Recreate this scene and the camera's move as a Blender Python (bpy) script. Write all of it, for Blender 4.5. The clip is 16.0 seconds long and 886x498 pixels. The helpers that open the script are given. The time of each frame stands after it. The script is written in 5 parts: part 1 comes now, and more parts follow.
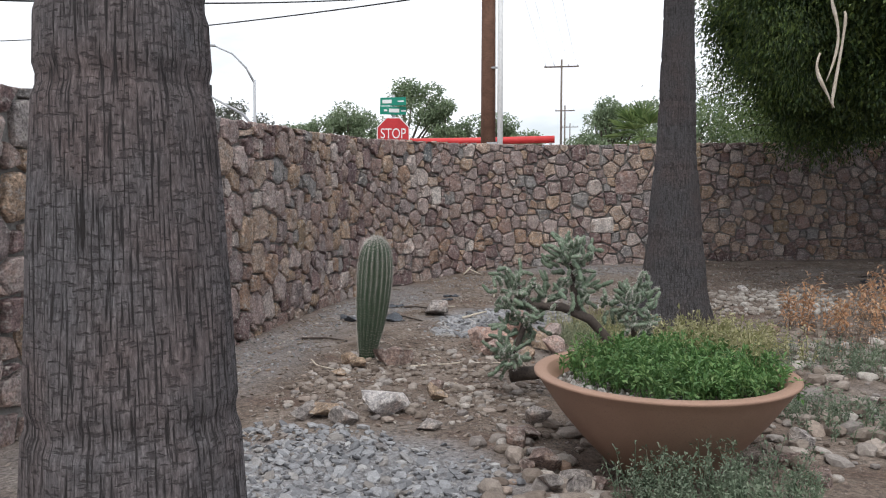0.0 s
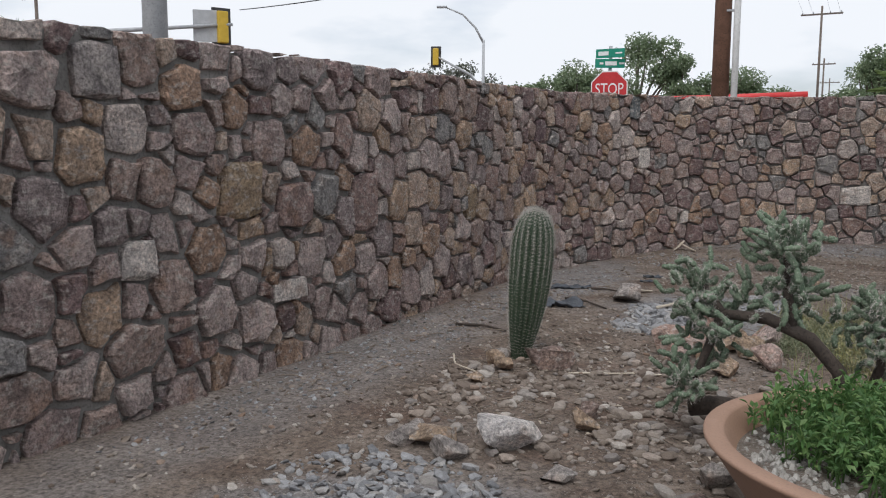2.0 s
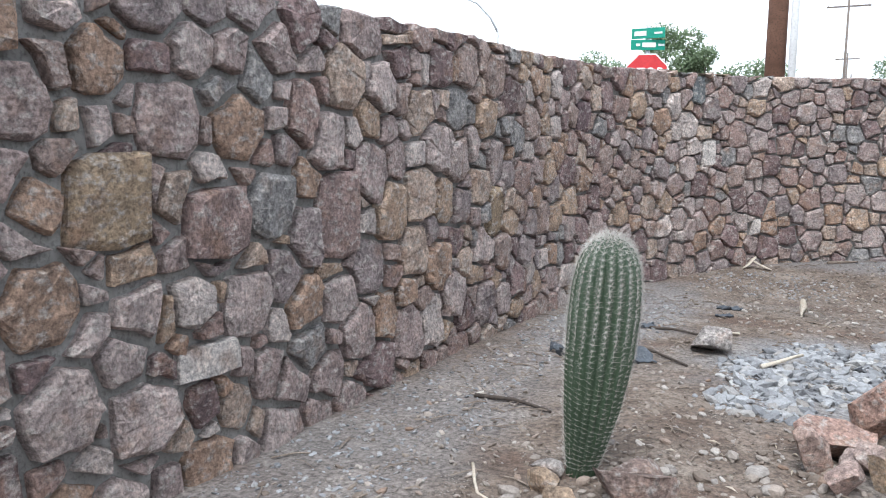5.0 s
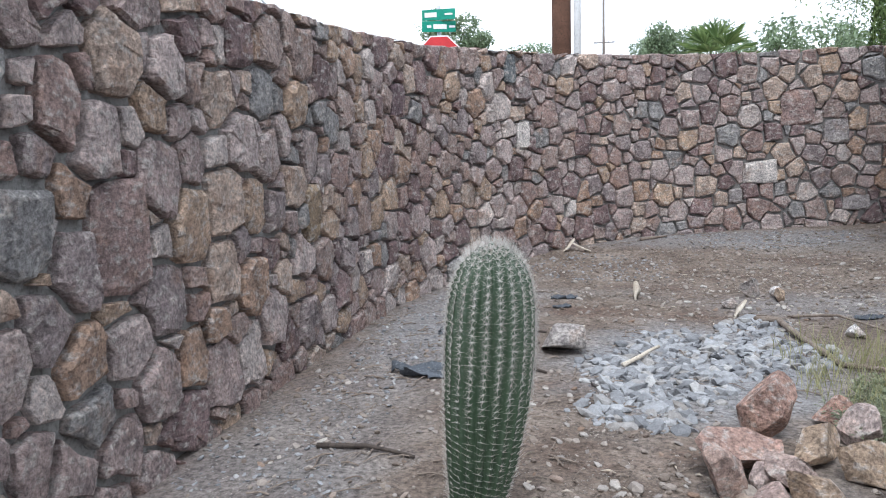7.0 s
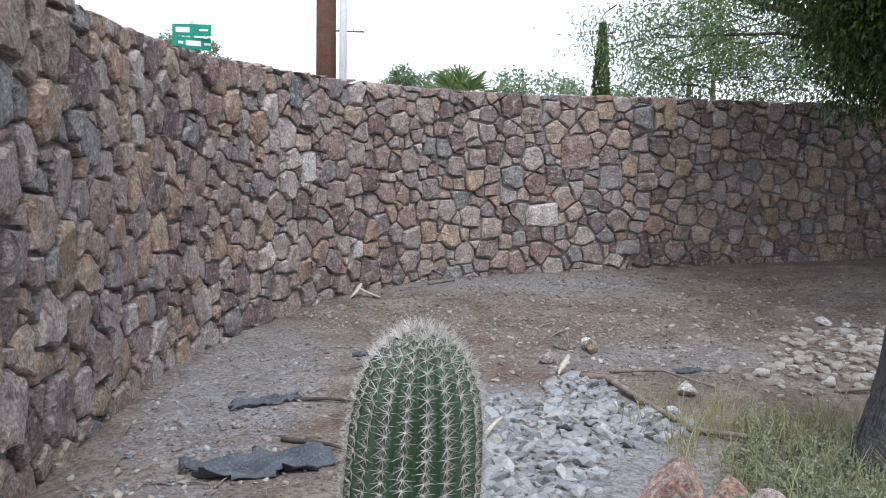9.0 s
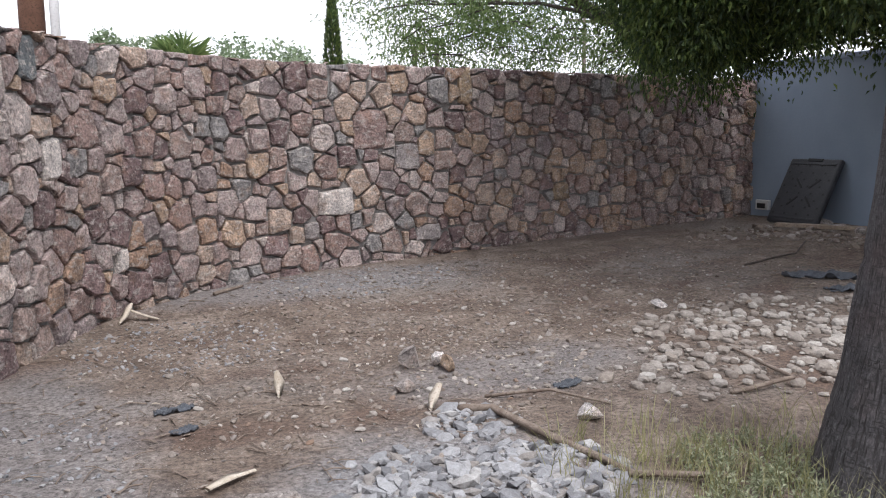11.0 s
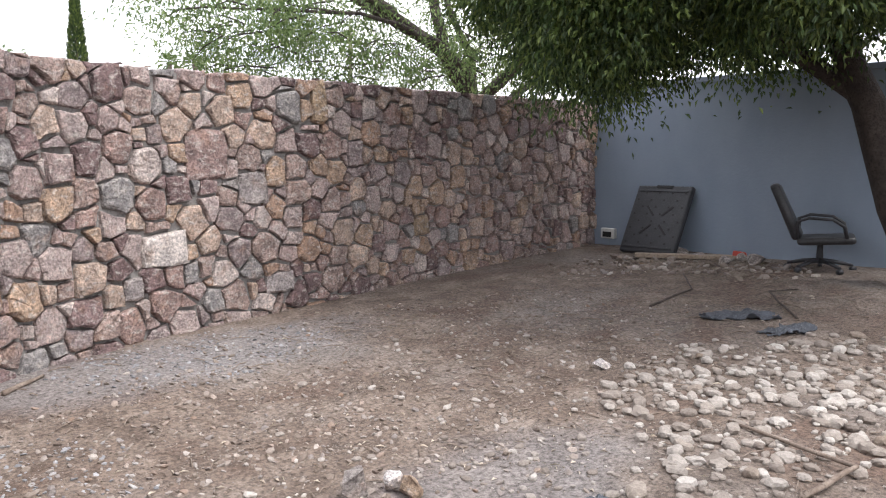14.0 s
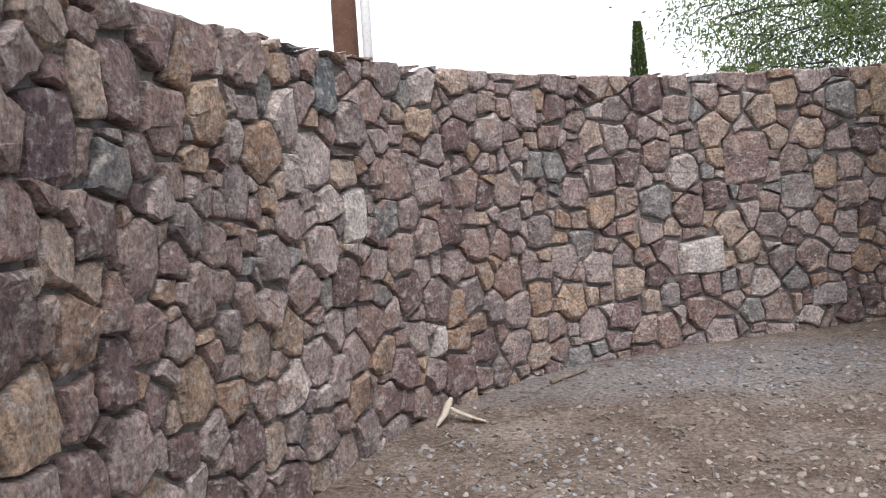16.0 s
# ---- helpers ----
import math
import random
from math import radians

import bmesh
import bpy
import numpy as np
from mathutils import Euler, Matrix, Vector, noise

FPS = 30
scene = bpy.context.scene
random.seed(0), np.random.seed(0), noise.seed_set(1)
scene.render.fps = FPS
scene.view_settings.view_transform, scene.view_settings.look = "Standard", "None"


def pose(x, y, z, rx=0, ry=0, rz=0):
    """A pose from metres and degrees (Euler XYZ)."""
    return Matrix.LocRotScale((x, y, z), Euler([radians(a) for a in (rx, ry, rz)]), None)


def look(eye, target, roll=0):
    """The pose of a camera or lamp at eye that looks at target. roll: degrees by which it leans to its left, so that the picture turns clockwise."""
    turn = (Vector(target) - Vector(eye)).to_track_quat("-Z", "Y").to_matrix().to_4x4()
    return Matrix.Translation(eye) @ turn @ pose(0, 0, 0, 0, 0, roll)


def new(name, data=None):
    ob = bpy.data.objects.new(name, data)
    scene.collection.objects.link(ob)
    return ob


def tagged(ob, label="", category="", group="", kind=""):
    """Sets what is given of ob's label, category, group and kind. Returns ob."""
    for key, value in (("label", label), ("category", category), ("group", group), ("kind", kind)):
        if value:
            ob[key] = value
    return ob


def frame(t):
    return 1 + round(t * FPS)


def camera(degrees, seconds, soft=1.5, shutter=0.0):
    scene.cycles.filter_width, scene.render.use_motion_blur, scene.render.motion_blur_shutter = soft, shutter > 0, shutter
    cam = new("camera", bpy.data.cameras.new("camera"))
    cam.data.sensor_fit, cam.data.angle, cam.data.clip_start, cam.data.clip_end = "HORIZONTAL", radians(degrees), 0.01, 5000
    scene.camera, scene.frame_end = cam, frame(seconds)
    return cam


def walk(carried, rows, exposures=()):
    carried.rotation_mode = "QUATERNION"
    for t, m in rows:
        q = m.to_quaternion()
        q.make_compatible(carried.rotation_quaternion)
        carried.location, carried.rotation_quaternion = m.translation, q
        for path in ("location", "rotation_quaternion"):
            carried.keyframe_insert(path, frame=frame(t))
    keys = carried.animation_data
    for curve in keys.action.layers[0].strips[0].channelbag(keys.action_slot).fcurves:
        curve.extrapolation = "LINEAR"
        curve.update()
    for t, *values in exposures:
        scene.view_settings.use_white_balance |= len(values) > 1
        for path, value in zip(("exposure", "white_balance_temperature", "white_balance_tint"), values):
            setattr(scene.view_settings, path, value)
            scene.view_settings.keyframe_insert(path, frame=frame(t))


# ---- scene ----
cam = camera(57.6, 16.0, soft=1.1)
EXPOSURES = [(0.0, 0.2, 6250, 9), (0.5, -0.3, 6250, 9), (1.0, -0.24, 6250, 9), (1.5, -0.18, 6250, 9), (2.5, -0.05, 6250, 9), (2.7, 0.25, 6250, 9), (3.0, 0.82, 6100, 7), (3.2, 0.8, 6050, 7), (5.3, 0.98, 5800, 6),
             (6.0, 0.98, 5750, 6), (6.5, 0.92, 5750, 6), (7.0, 0.78, 5750, 7), (9.0, 0.66, 5750, 8), (10.0, 0.6, 5950, 11), (12.5, 1.1, 6350, 13), (14.0, 1.3, 6350, 13), (15.0, 1.12, 6400, 13), (16.0, 0.74, 6250, 12)]
PATH = [
    (0, (1.209, -0.992, 1.24), (0.837, 0.968, 1.101), -0.0),
    (0.5, (1.291, -0.672, 1.243), (0.89, 1.28, 1.081), -0.4),
    (0.8, (1.322, -0.429, 1.24), (0.821, 1.492, 1.0), -0.2),
    (1, (1.361, -0.343, 1.232), (0.783, 1.562, 1.04), -2.7),
    (1.5, (1.361, -0.051, 1.221), (0.638, 1.807, 1.068), -0.5),
    (2, (1.31, 0.24, 1.235), (0.405, 2.008, 1.001), 0.3),
    (2.5, (1.169, 0.547, 1.244), (0.253, 2.311, 1.023), 0.6),
    (3, (1.068, 0.796, 1.182), (0.084, 2.523, 0.963), 0.2),
    (3.2, (1.0, 0.93, 1.227), (0.031, 2.668, 1.025), 1.5),
    (5.3, (0.316, 2.042, 1.211), (-0.601, 3.798, 0.936), 0.3),
    (5.5, (0.256, 2.124, 1.21), (-0.641, 3.88, 0.874), -0.2),
    (6, (0.268, 2.195, 1.217), (-0.435, 4.048, 0.949), 1.4),
    (6.5, (0.182, 2.301, 1.196), (-0.425, 4.195, 0.985), 0.5),
    (6.8, (0.064, 2.383, 1.212), (-0.469, 4.289, 0.925), -0.3),
    (7, (0.001, 2.499, 1.221), (-0.448, 4.428, 0.941), -1.7),
    (7.5, (-0.103, 2.705, 1.206), (-0.375, 4.669, 0.941), 0.2),
    (8, (-0.18, 2.89, 1.213), (-0.293, 4.867, 0.931), 1.8),
    (8.5, (-0.363, 3.069, 1.245), (-0.266, 5.052, 1.0), -0.2),
    (9, (-0.479, 3.256, 1.214), (-0.284, 5.236, 1.013), 1.0),
    (9.2, (-0.485, 3.299, 1.209), (-0.162, 5.257, 0.965), 1.6),
    (9.5, (-0.603, 3.553, 1.234), (-0.261, 5.508, 0.984), 0.2),
    (10, (-0.755, 3.872, 1.239), (-0.03, 5.726, 1.048), -2.2),
    (10.2, (-0.758, 3.937, 1.277), (-0.018, 5.782, 1.056), -1.4),
    (12.3, (-1.059, 5.434, 1.304), (-0.024, 7.115, 0.989), 1.1),
    (12.5, (-1.054, 5.572, 1.3), (-0.005, 7.235, 0.932), 1.8),
    (13, (-1.01, 5.879, 1.273), (0.238, 7.409, 0.957), 0.8),
    (13.5, (-0.967, 5.967, 1.306), (0.408, 7.398, 1.048), 1.0),
    (14, (-0.963, 6.015, 1.345), (0.384, 7.477, 1.125), -0.3),
    (14.5, (-0.952, 6.01, 1.344), (0.262, 7.586, 1.136), -0.8),
    (14.9, (-0.916, 5.986, 1.346), (0.017, 7.742, 1.127), -1.6),
    (15, (-0.898, 6.019, 1.371), (-0.069, 7.826, 1.153), -1.2),
    (15.5, (-0.798, 6.005, 1.339), (-0.411, 7.957, 1.139), -1.4),
    (16, (-0.8, 6.033, 1.281), (-0.652, 8.023, 1.14), -3.4),
]
walk(cam, [(t, look(eye, target, roll)) for t, eye, target, roll in PATH], EXPOSURES)

# ---- world, sun, exposure ----
world = bpy.data.worlds.new("sky")
scene.world = world
world.use_nodes = True
wn, wl = world.node_tree.nodes, world.node_tree.links
wn.clear()
sky = wn.new("ShaderNodeTexSky")
sky.sky_type, sky.sun_disc = "NISHITA", False
sky.sun_elevation, sky.sun_rotation, sky.dust_density = radians(60), radians(173), 3.0
sky_gain = wn.new("ShaderNodeVectorMath")
sky_gain.operation = "SCALE"
sky_gain.inputs["Scale"].default_value = 0.15
wl.new(sky.outputs[0], sky_gain.inputs[0])
sky_at = wn.new("ShaderNodeTexCoord")
sky_map = wn.new("ShaderNodeMapping")
sky_map.inputs["Scale"].default_value = (1.6, 1.6, 5.0)
wl.new(sky_at.outputs["Generated"], sky_map.inputs[0])
cloud = wn.new("ShaderNodeTexNoise")
cloud.inputs["Scale"].default_value, cloud.inputs["Detail"].default_value = 1.7, 7.0
wl.new(sky_map.outputs[0], cloud.inputs[0])
cover = wn.new("ShaderNodeValToRGB")
cover.color_ramp.elements[0].position, cover.color_ramp.elements[1].position = 0.2, 0.46
wl.new(cloud.outputs[0], cover.inputs[0])
overcast = wn.new("ShaderNodeMix")
overcast.data_type = "RGBA"
overcast.inputs[7].default_value = (1.02, 1.03, 1.06, 1)
wl.new(cover.outputs[0], overcast.inputs[0])
wl.new(sky_gain.outputs[0], overcast.inputs[6])
sky_out = wn.new("ShaderNodeBackground")
sky_out.inputs[1].default_value = 1.0
wl.new(overcast.outputs[2], sky_out.inputs[0])
wl.new(sky_out.outputs[0], wn.new("ShaderNodeOutputWorld").inputs[0])

sun = new("sun", bpy.data.lights.new("sun", "SUN"))
sun.data.energy, sun.data.angle, sun.data.color = 1.7, radians(25), (1.0, 0.96, 0.9)
sun.matrix_world = look((0.9, -7.5, 13), (0, 0, 0))

# ---- materials ----


def shader(name, rough=0.85, metal=0.0):
    m = bpy.data.materials.new(name)
    m.use_nodes = True
    b = m.node_tree.nodes["Principled BSDF"]
    b.inputs["Roughness"].default_value, b.inputs["Metallic"].default_value = rough, metal
    return m, m.node_tree.nodes, m.node_tree.links, b


def noise_node(n, l, scale, detail=6.0, coord=None, stretch=None, rough=0.6):
    t = n.new("ShaderNodeTexNoise")
    t.inputs["Scale"].default_value, t.inputs["Detail"].default_value, t.inputs["Roughness"].default_value = scale, detail, rough
    if coord is None:
        coord = n.new("ShaderNodeTexCoord").outputs["Object"]
    if stretch:
        mp = n.new("ShaderNodeMapping")
        mp.inputs["Scale"].default_value = stretch
        l.new(coord, mp.inputs[0])
        coord = mp.outputs[0]
    l.new(coord, t.inputs["Vector"])
    return t.outputs["Fac"]


def ramp(n, l, src, stops):
    r = n.new("ShaderNodeValToRGB")
    e = r.color_ramp.elements
    while len(e) < len(stops):
        e.new(0.5)
    for k, (p, c) in zip(e, stops):
        k.position = p
        k.color = (*c, 1) if len(c) == 3 else c
    l.new(src, r.inputs[0])
    return r.outputs[0]


def mixed(n, l, fac, a, b, how="MIX"):
    x = n.new("ShaderNodeMix")
    x.data_type, x.blend_type = "RGBA", how
    for src, slot in ((fac, 0), (a, 6), (b, 7)):
        if isinstance(src, (int, float)):
            x.inputs[slot].default_value = src
        elif isinstance(src, tuple):
            x.inputs[slot].default_value = (*src, 1)
        else:
            l.new(src, x.inputs[slot])
    return x.outputs[2]


def bump(n, l, b, height, strength=0.4, dist=0.01):
    k = n.new("ShaderNodeBump")
    k.inputs["Strength"].default_value, k.inputs["Distance"].default_value = strength, dist
    l.new(height, k.inputs["Height"])
    l.new(k.outputs[0], b.inputs["Normal"])


def speckled(name, c1, c2, c3, rough=0.85, big=3.0, fine=60.0, relief=0.4, dist=0.01, metal=0.0):
    """Three tones mixed at two scales, with fine relief."""
    m, n, l, b = shader(name, rough, metal)
    a = noise_node(n, l, big)
    f = noise_node(n, l, fine, 8)
    base = ramp(n, l, a, [(0.35, c1), (0.65, c2)])
    spot = ramp(n, l, f, [(0.5, (0, 0, 0)), (0.68, (1, 1, 1))])
    l.new(mixed(n, l, spot, base, c3), b.inputs["Base Color"])
    bump(n, l, b, f, relief, dist)
    return m


STONE_TONES = [(0.0, (0.22, 0.155, 0.152)), (0.07, (0.4, 0.31, 0.275)), (0.19, (0.5, 0.42, 0.395)), (0.32, (0.34, 0.285, 0.28)),
               (0.41, (0.54, 0.43, 0.35)), (0.51, (0.38, 0.275, 0.245)), (0.6, (0.5, 0.375, 0.275)), (0.66, (0.32, 0.315, 0.31)),
               (0.71, (0.43, 0.3, 0.22)), (0.78, (0.62, 0.55, 0.51)), (0.84, (0.42, 0.335, 0.315)), (0.94, (0.28, 0.2, 0.195))]


def stone_material(name, per_object, tones=None, tint=None):
    """Weathered field stone: one tone a stone, mottled, with pale mineral crust and rust."""
    m, n, l, b = shader(name, 0.88)
    at = n.new("ShaderNodeTexCoord").outputs["Object"]
    if per_object:
        which = n.new("ShaderNodeObjectInfo").outputs["Random"]
    else:
        which = n.new("ShaderNodeNewGeometry").outputs["Random Per Island"]
    base = ramp(n, l, which, tones or STONE_TONES)
    if not tones:
        base.node.color_ramp.interpolation = "CONSTANT"
    patch = noise_node(n, l, 9, 5, at)
    fine = noise_node(n, l, 58, 10, at, None, 0.74)
    mid = noise_node(n, l, 19, 8, at, (1, 1, 1.6), 0.68)
    shade = ramp(n, l, patch, [(0.3, (0.55, 0.53, 0.54)), (0.7, (1.4, 1.34, 1.3))])
    base = mixed(n, l, 1.0, base, shade, "MULTIPLY")
    crust = ramp(n, l, mid, [(0.51, (0, 0, 0)), (0.63, (0.8, 0.8, 0.8))])
    base = mixed(n, l, crust, base, (0.58, 0.525, 0.48))
    rust = ramp(n, l, noise_node(n, l, 6.3, 6, at), [(0.55, (0, 0, 0)), (0.7, (0.6, 0.6, 0.6))])
    base = mixed(n, l, rust, base, (0.33, 0.19, 0.125))
    grit = ramp(n, l, fine, [(0.38, (0.42, 0.41, 0.42)), (0.63, (1.35, 1.35, 1.36))])
    l.new(mixed(n, l, 1.0, base, grit, "MULTIPLY"), b.inputs["Base Color"])
    both = n.new("ShaderNodeMath")
    both.operation = "ADD"
    l.new(fine, both.inputs[0])
    l.new(mid, both.inputs[1])
    bump(n, l, b, both.outputs[0], 1.0, 0.022)
    return m


STONE_EACH = stone_material("field_stone", True)
STONE_MANY = stone_material("field_stone_joined", False)


def one_stone(name, c):
    return stone_material(name, True, [(0.0, tuple(v * 0.93 for v in c)), (1.0, tuple(v * 1.07 for v in c))])


WHITE_STONE = one_stone("white_quartz", (0.7, 0.66, 0.62))
BLUE_STONE = one_stone("blue_grey_stone", (0.2, 0.225, 0.235))
DARK_STONE = one_stone("dark_purple_stone", (0.2, 0.14, 0.15))
TAN_STONE = one_stone("tan_stone", (0.38, 0.29, 0.195))
PALE_STONE = one_stone("pale_grey_stone", (0.4, 0.37, 0.36))
PINK_STONE = one_stone("pink_stone", (0.33, 0.24, 0.22))
MORTAR = speckled("mortar", (0.22, 0.208, 0.197), (0.3, 0.284, 0.27), (0.15, 0.14, 0.132), 0.95, 5, 70, 0.9)

# ---- helpers for things ----


def part(name, bm, material, parent, label="", smooth=False):
    """Links a bmesh as one mesh object under a thing or a part."""
    me = bpy.data.meshes.new(name)
    bm.to_mesh(me)
    bm.free()
    if smooth:
        me.shade_smooth()
    me.materials.append(material)
    ob = new(name, me)
    ob.parent = parent
    return tagged(ob, label)


def mesh_part(name, verts, faces, material, parent, label="", smooth=False):
    me = bpy.data.meshes.new(name)
    me.from_pydata(verts, [], faces)
    me.update()
    if smooth:
        me.shade_smooth()
    me.materials.append(material)
    ob = new(name, me)
    ob.parent = parent
    return tagged(ob, label)


def thing(name, at, label, category, group="", kind="", turn=0):
    e = new(name)
    e.empty_display_size = 0.1
    e.matrix_world = pose(*at, 0, 0, turn)
    return tagged(e, label, category, group, kind)


def box(bm, size, m=None, bevel=0.0):
    """A bevelled box, centred, in a bmesh."""
    got = bmesh.ops.create_cube(bm, size=1.0)
    vs = got["verts"]
    bmesh.ops.scale(bm, vec=size, verts=vs)
    if bevel:
        es = list({e for v in vs for e in v.link_edges})
        r = bmesh.ops.bevel(bm, geom=es, offset=bevel, segments=2, affect="EDGES", profile=0.5)
        vs = list({v for f in r["faces"] for v in f.verts} | {v for v in vs if v.is_valid})
    if m is not None:
        bmesh.ops.transform(bm, matrix=m, verts=[v for v in vs if v.is_valid])


def tube(points, radii, sides=8, cap=True):
    """Vertices and faces of a tapered tube along points."""
    pts = [Vector(p) for p in points]
    if isinstance(radii, (int, float)):
        radii = [radii] * len(pts)
    vs, fs = [], []
    up = None
    for i, p in enumerate(pts):
        d = (pts[min(i + 1, len(pts) - 1)] - pts[max(i - 1, 0)]).normalized()
        if up is None:
            up = Vector((1, 0, 0)) if abs(d.x) < 0.8 else Vector((0, 1, 0))
        u = (up - d * up.dot(d)).normalized()
        w = d.cross(u)
        up = u
        for k in range(sides):
            a = 2 * math.pi * k / sides
            vs.append(tuple(p + (u * math.cos(a) + w * math.sin(a)) * radii[i]))
    for i in range(len(pts) - 1):
        for k in range(sides):
            k2 = (k + 1) % sides
            fs.append((i * sides + k, i * sides + k2, (i + 1) * sides + k2, (i + 1) * sides + k))
    if cap:
        fs.append(tuple(reversed(range(sides))))
        fs.append(tuple((len(pts) - 1) * sides + k for k in range(sides)))
    return vs, fs


class Heap:
    """Collects many small pieces into one list of vertices and faces."""

    def __init__(self):
        self.v, self.f = [], []

    def add(self, vs, fs):
        o = len(self.v)
        self.v.extend(vs)
        self.f.extend([tuple(i + o for i in f) for f in fs])


def smooth(a, b, x):
    t = min(1.0, max(0.0, (x - a) / (b - a)))
    return t * t * (3 - 2 * t)


# ---- plan of the curved wall, from its near end to the painted wall ----
PLAN = [(-1.71, -6), (-1.71, -2), (-1.72, 1), (-1.72, 3), (-1.73, 4.2), (-1.73, 5.2), (-1.72, 6.6), (-1.655, 8.0), (-1.37, 8.98), (-1.0, 9.68), (-0.57, 10.27),
        (0.06, 10.79), (0.6, 11.06), (1.3, 11.25), (2.0, 11.32), (2.7, 11.38), (3.9, 11.61), (5.4, 11.77), (6.88, 11.9)]


def catmull(points, per=10):
    p = [Vector((*q, 0)) for q in points]
    out = []
    for i in range(len(p) - 1):
        a, b, c, d = p[max(i - 1, 0)], p[i], p[i + 1], p[min(i + 2, len(p) - 1)]
        for k in range(per):
            t = k / per
            out.append(0.5 * (2 * b + (c - a) * t + (2 * a - 5 * b + 4 * c - d) * t * t + (3 * b - a - 3 * c + d) * t ** 3))
    return out + [p[-1]]


LINE = catmull(PLAN)
ARC = [0.0]
for q0, q1 in zip(LINE, LINE[1:]):
    ARC.append(ARC[-1] + (q1 - q0).length)
LENGTH = ARC[-1]


def on_line(s):
    """Point and inward normal of the wall's face at the running length s."""
    s = min(max(s, 0.0), LENGTH - 1e-6)
    i = int(np.searchsorted(ARC, s, side="right")) - 1
    i = min(max(i, 0), len(LINE) - 2)
    t = (s - ARC[i]) / (ARC[i + 1] - ARC[i])
    p = LINE[i].lerp(LINE[i + 1], t)
    lo, hi = LINE[max(i - 2, 0)], LINE[min(i + 3, len(LINE) - 1)]
    d = (hi - lo).normalized()
    return p, Vector((d.y, -d.x, 0))


def run_of(x, y):
    """Running length of the wall nearest to a place."""
    q = Vector((x, y, 0))
    i = min(range(len(LINE)), key=lambda k: (LINE[k] - q).length)
    i = min(i, len(LINE) - 2)
    best = None
    for j in (max(i - 1, 0), i):
        d = LINE[j + 1] - LINE[j]
        t = min(1.0, max(0.0, (q - LINE[j]).dot(d) / d.length_squared))
        far = (LINE[j] + d * t - q).length
        if best is None or far < best[0]:
            best = (far, ARC[j] + t * d.length)
    return best[1]


def ground_z(x, y):
    """Height of the yard: it rises a little towards the far curve and falls to the wall's foot."""
    z = 0.015 + 0.34 * smooth(0.5, 7.5, x) * smooth(6, 8.5, y) + 0.14 * smooth(8.6, 11, y) * smooth(6.0, 2.0, x)
    z -= 0.05 * smooth(0.9, 0.0, x + 1.72) * smooth(6.5, 4.0, y)
    z -= 0.085 * math.exp(-((x - 1.5) ** 2 + (y - 2.65) ** 2) / 0.2)
    z += 0.02 * noise.noise(Vector((x * 0.7, y * 0.7, 1.0))) + 0.008 * noise.noise(Vector((x * 3.1, y * 3.1, 4.0)))
    return z


def top_z(s):
    """The wall's top follows the rise of the street towards the far corner."""
    return float(np.interp(s, [8, 13, 16, 19, 26], [1.76, 1.88, 1.93, 1.965, 2.01])) + 0.02 * noise.noise(Vector((s * 0.8, 3.0, 0.0)))


def wall_point(s, z, d):
    p, nrm = on_line(s)
    return (p.x + nrm.x * d, p.y + nrm.y * d, z)


wall = thing("wall_curved", (0, 0, 0), "curved garden wall of rough brown field stones in grey mortar", "wall", kind="structure")

# core of the wall, with thickness
cv, cf = [], []
cuts = np.linspace(0, LENGTH, 150)
for s in cuts:
    cv += [wall_point(s, -0.4, 0.006), wall_point(s, top_z(s) - 0.03, 0.006), wall_point(s, top_z(s) - 0.03, -0.3), wall_point(s, -0.4, -0.3)]
for i in range(len(cuts) - 1):
    for k in range(4):
        k2 = (k + 1) % 4
        cf.append((i * 4 + k, (i + 1) * 4 + k, (i + 1) * 4 + k2, i * 4 + k2))
cf += [(0, 1, 2, 3), tuple(len(cv) - 4 + k for k in (3, 2, 1, 0))]
mesh_part("mortar_core", cv, cf, MORTAR, wall, "rough grey mortar")

# landmark stones: place on the wall's plan (x, y), height, half width, half height, material
MARKS = [(-0.95, 9.76, 1.2, 0.09, 0.135, WHITE_STONE), (1.3, 11.2, 0.76, 0.175, 0.12, WHITE_STONE), (-1.68, 4.08, 0.42, 0.15, 0.07, WHITE_STONE),
         (-0.98, 9.58, 1.77, 0.085, 0.135, BLUE_STONE), (-1.62, 8.1, 1.47, 0.12, 0.13, DARK_STONE), (-1.68, 4.92, 0.9, 0.15, 0.21, PINK_STONE),
         (-1.68, 6.62, 0.81, 0.1, 0.17, TAN_STONE), (2.64, 11.3, 1.8, 0.07, 0.17, TAN_STONE), (1.65, 11.22, 1.39, 0.165, 0.185, PINK_STONE),
         (2.01, 11.3, 1.15, 0.125, 0.125, PALE_STONE), (1.04, 11.25, 0.52, 0.07, 0.08, PALE_STONE), (-0.54, 10.26, 0.49, 0.05, 0.08, WHITE_STONE),
         (-1.68, 3.66, 1.03, 0.16, 0.16, TAN_STONE), (2.23, 11.29, 0.43, 0.13, 0.08, PALE_STONE), (3.88, 11.58, 0.75, 0.11, 0.1, TAN_STONE),
         (-1.68, 2.75, 1.59, 0.13, 0.13, PALE_STONE), (-1.68, 2.94, 0.73, 0.1, 0.1, WHITE_STONE), (-1.68, 4.15, 0.93, 0.16, 0.14, PINK_STONE)]
rs = random.Random(7)
seeds = []
for x, y, z, hw, hh, mt in MARKS:
    seeds.append((run_of(x, y), z, (hw + hh) * 0.5, mt, hw / hh, hw, hh))
tries = 0
cells_at = {}


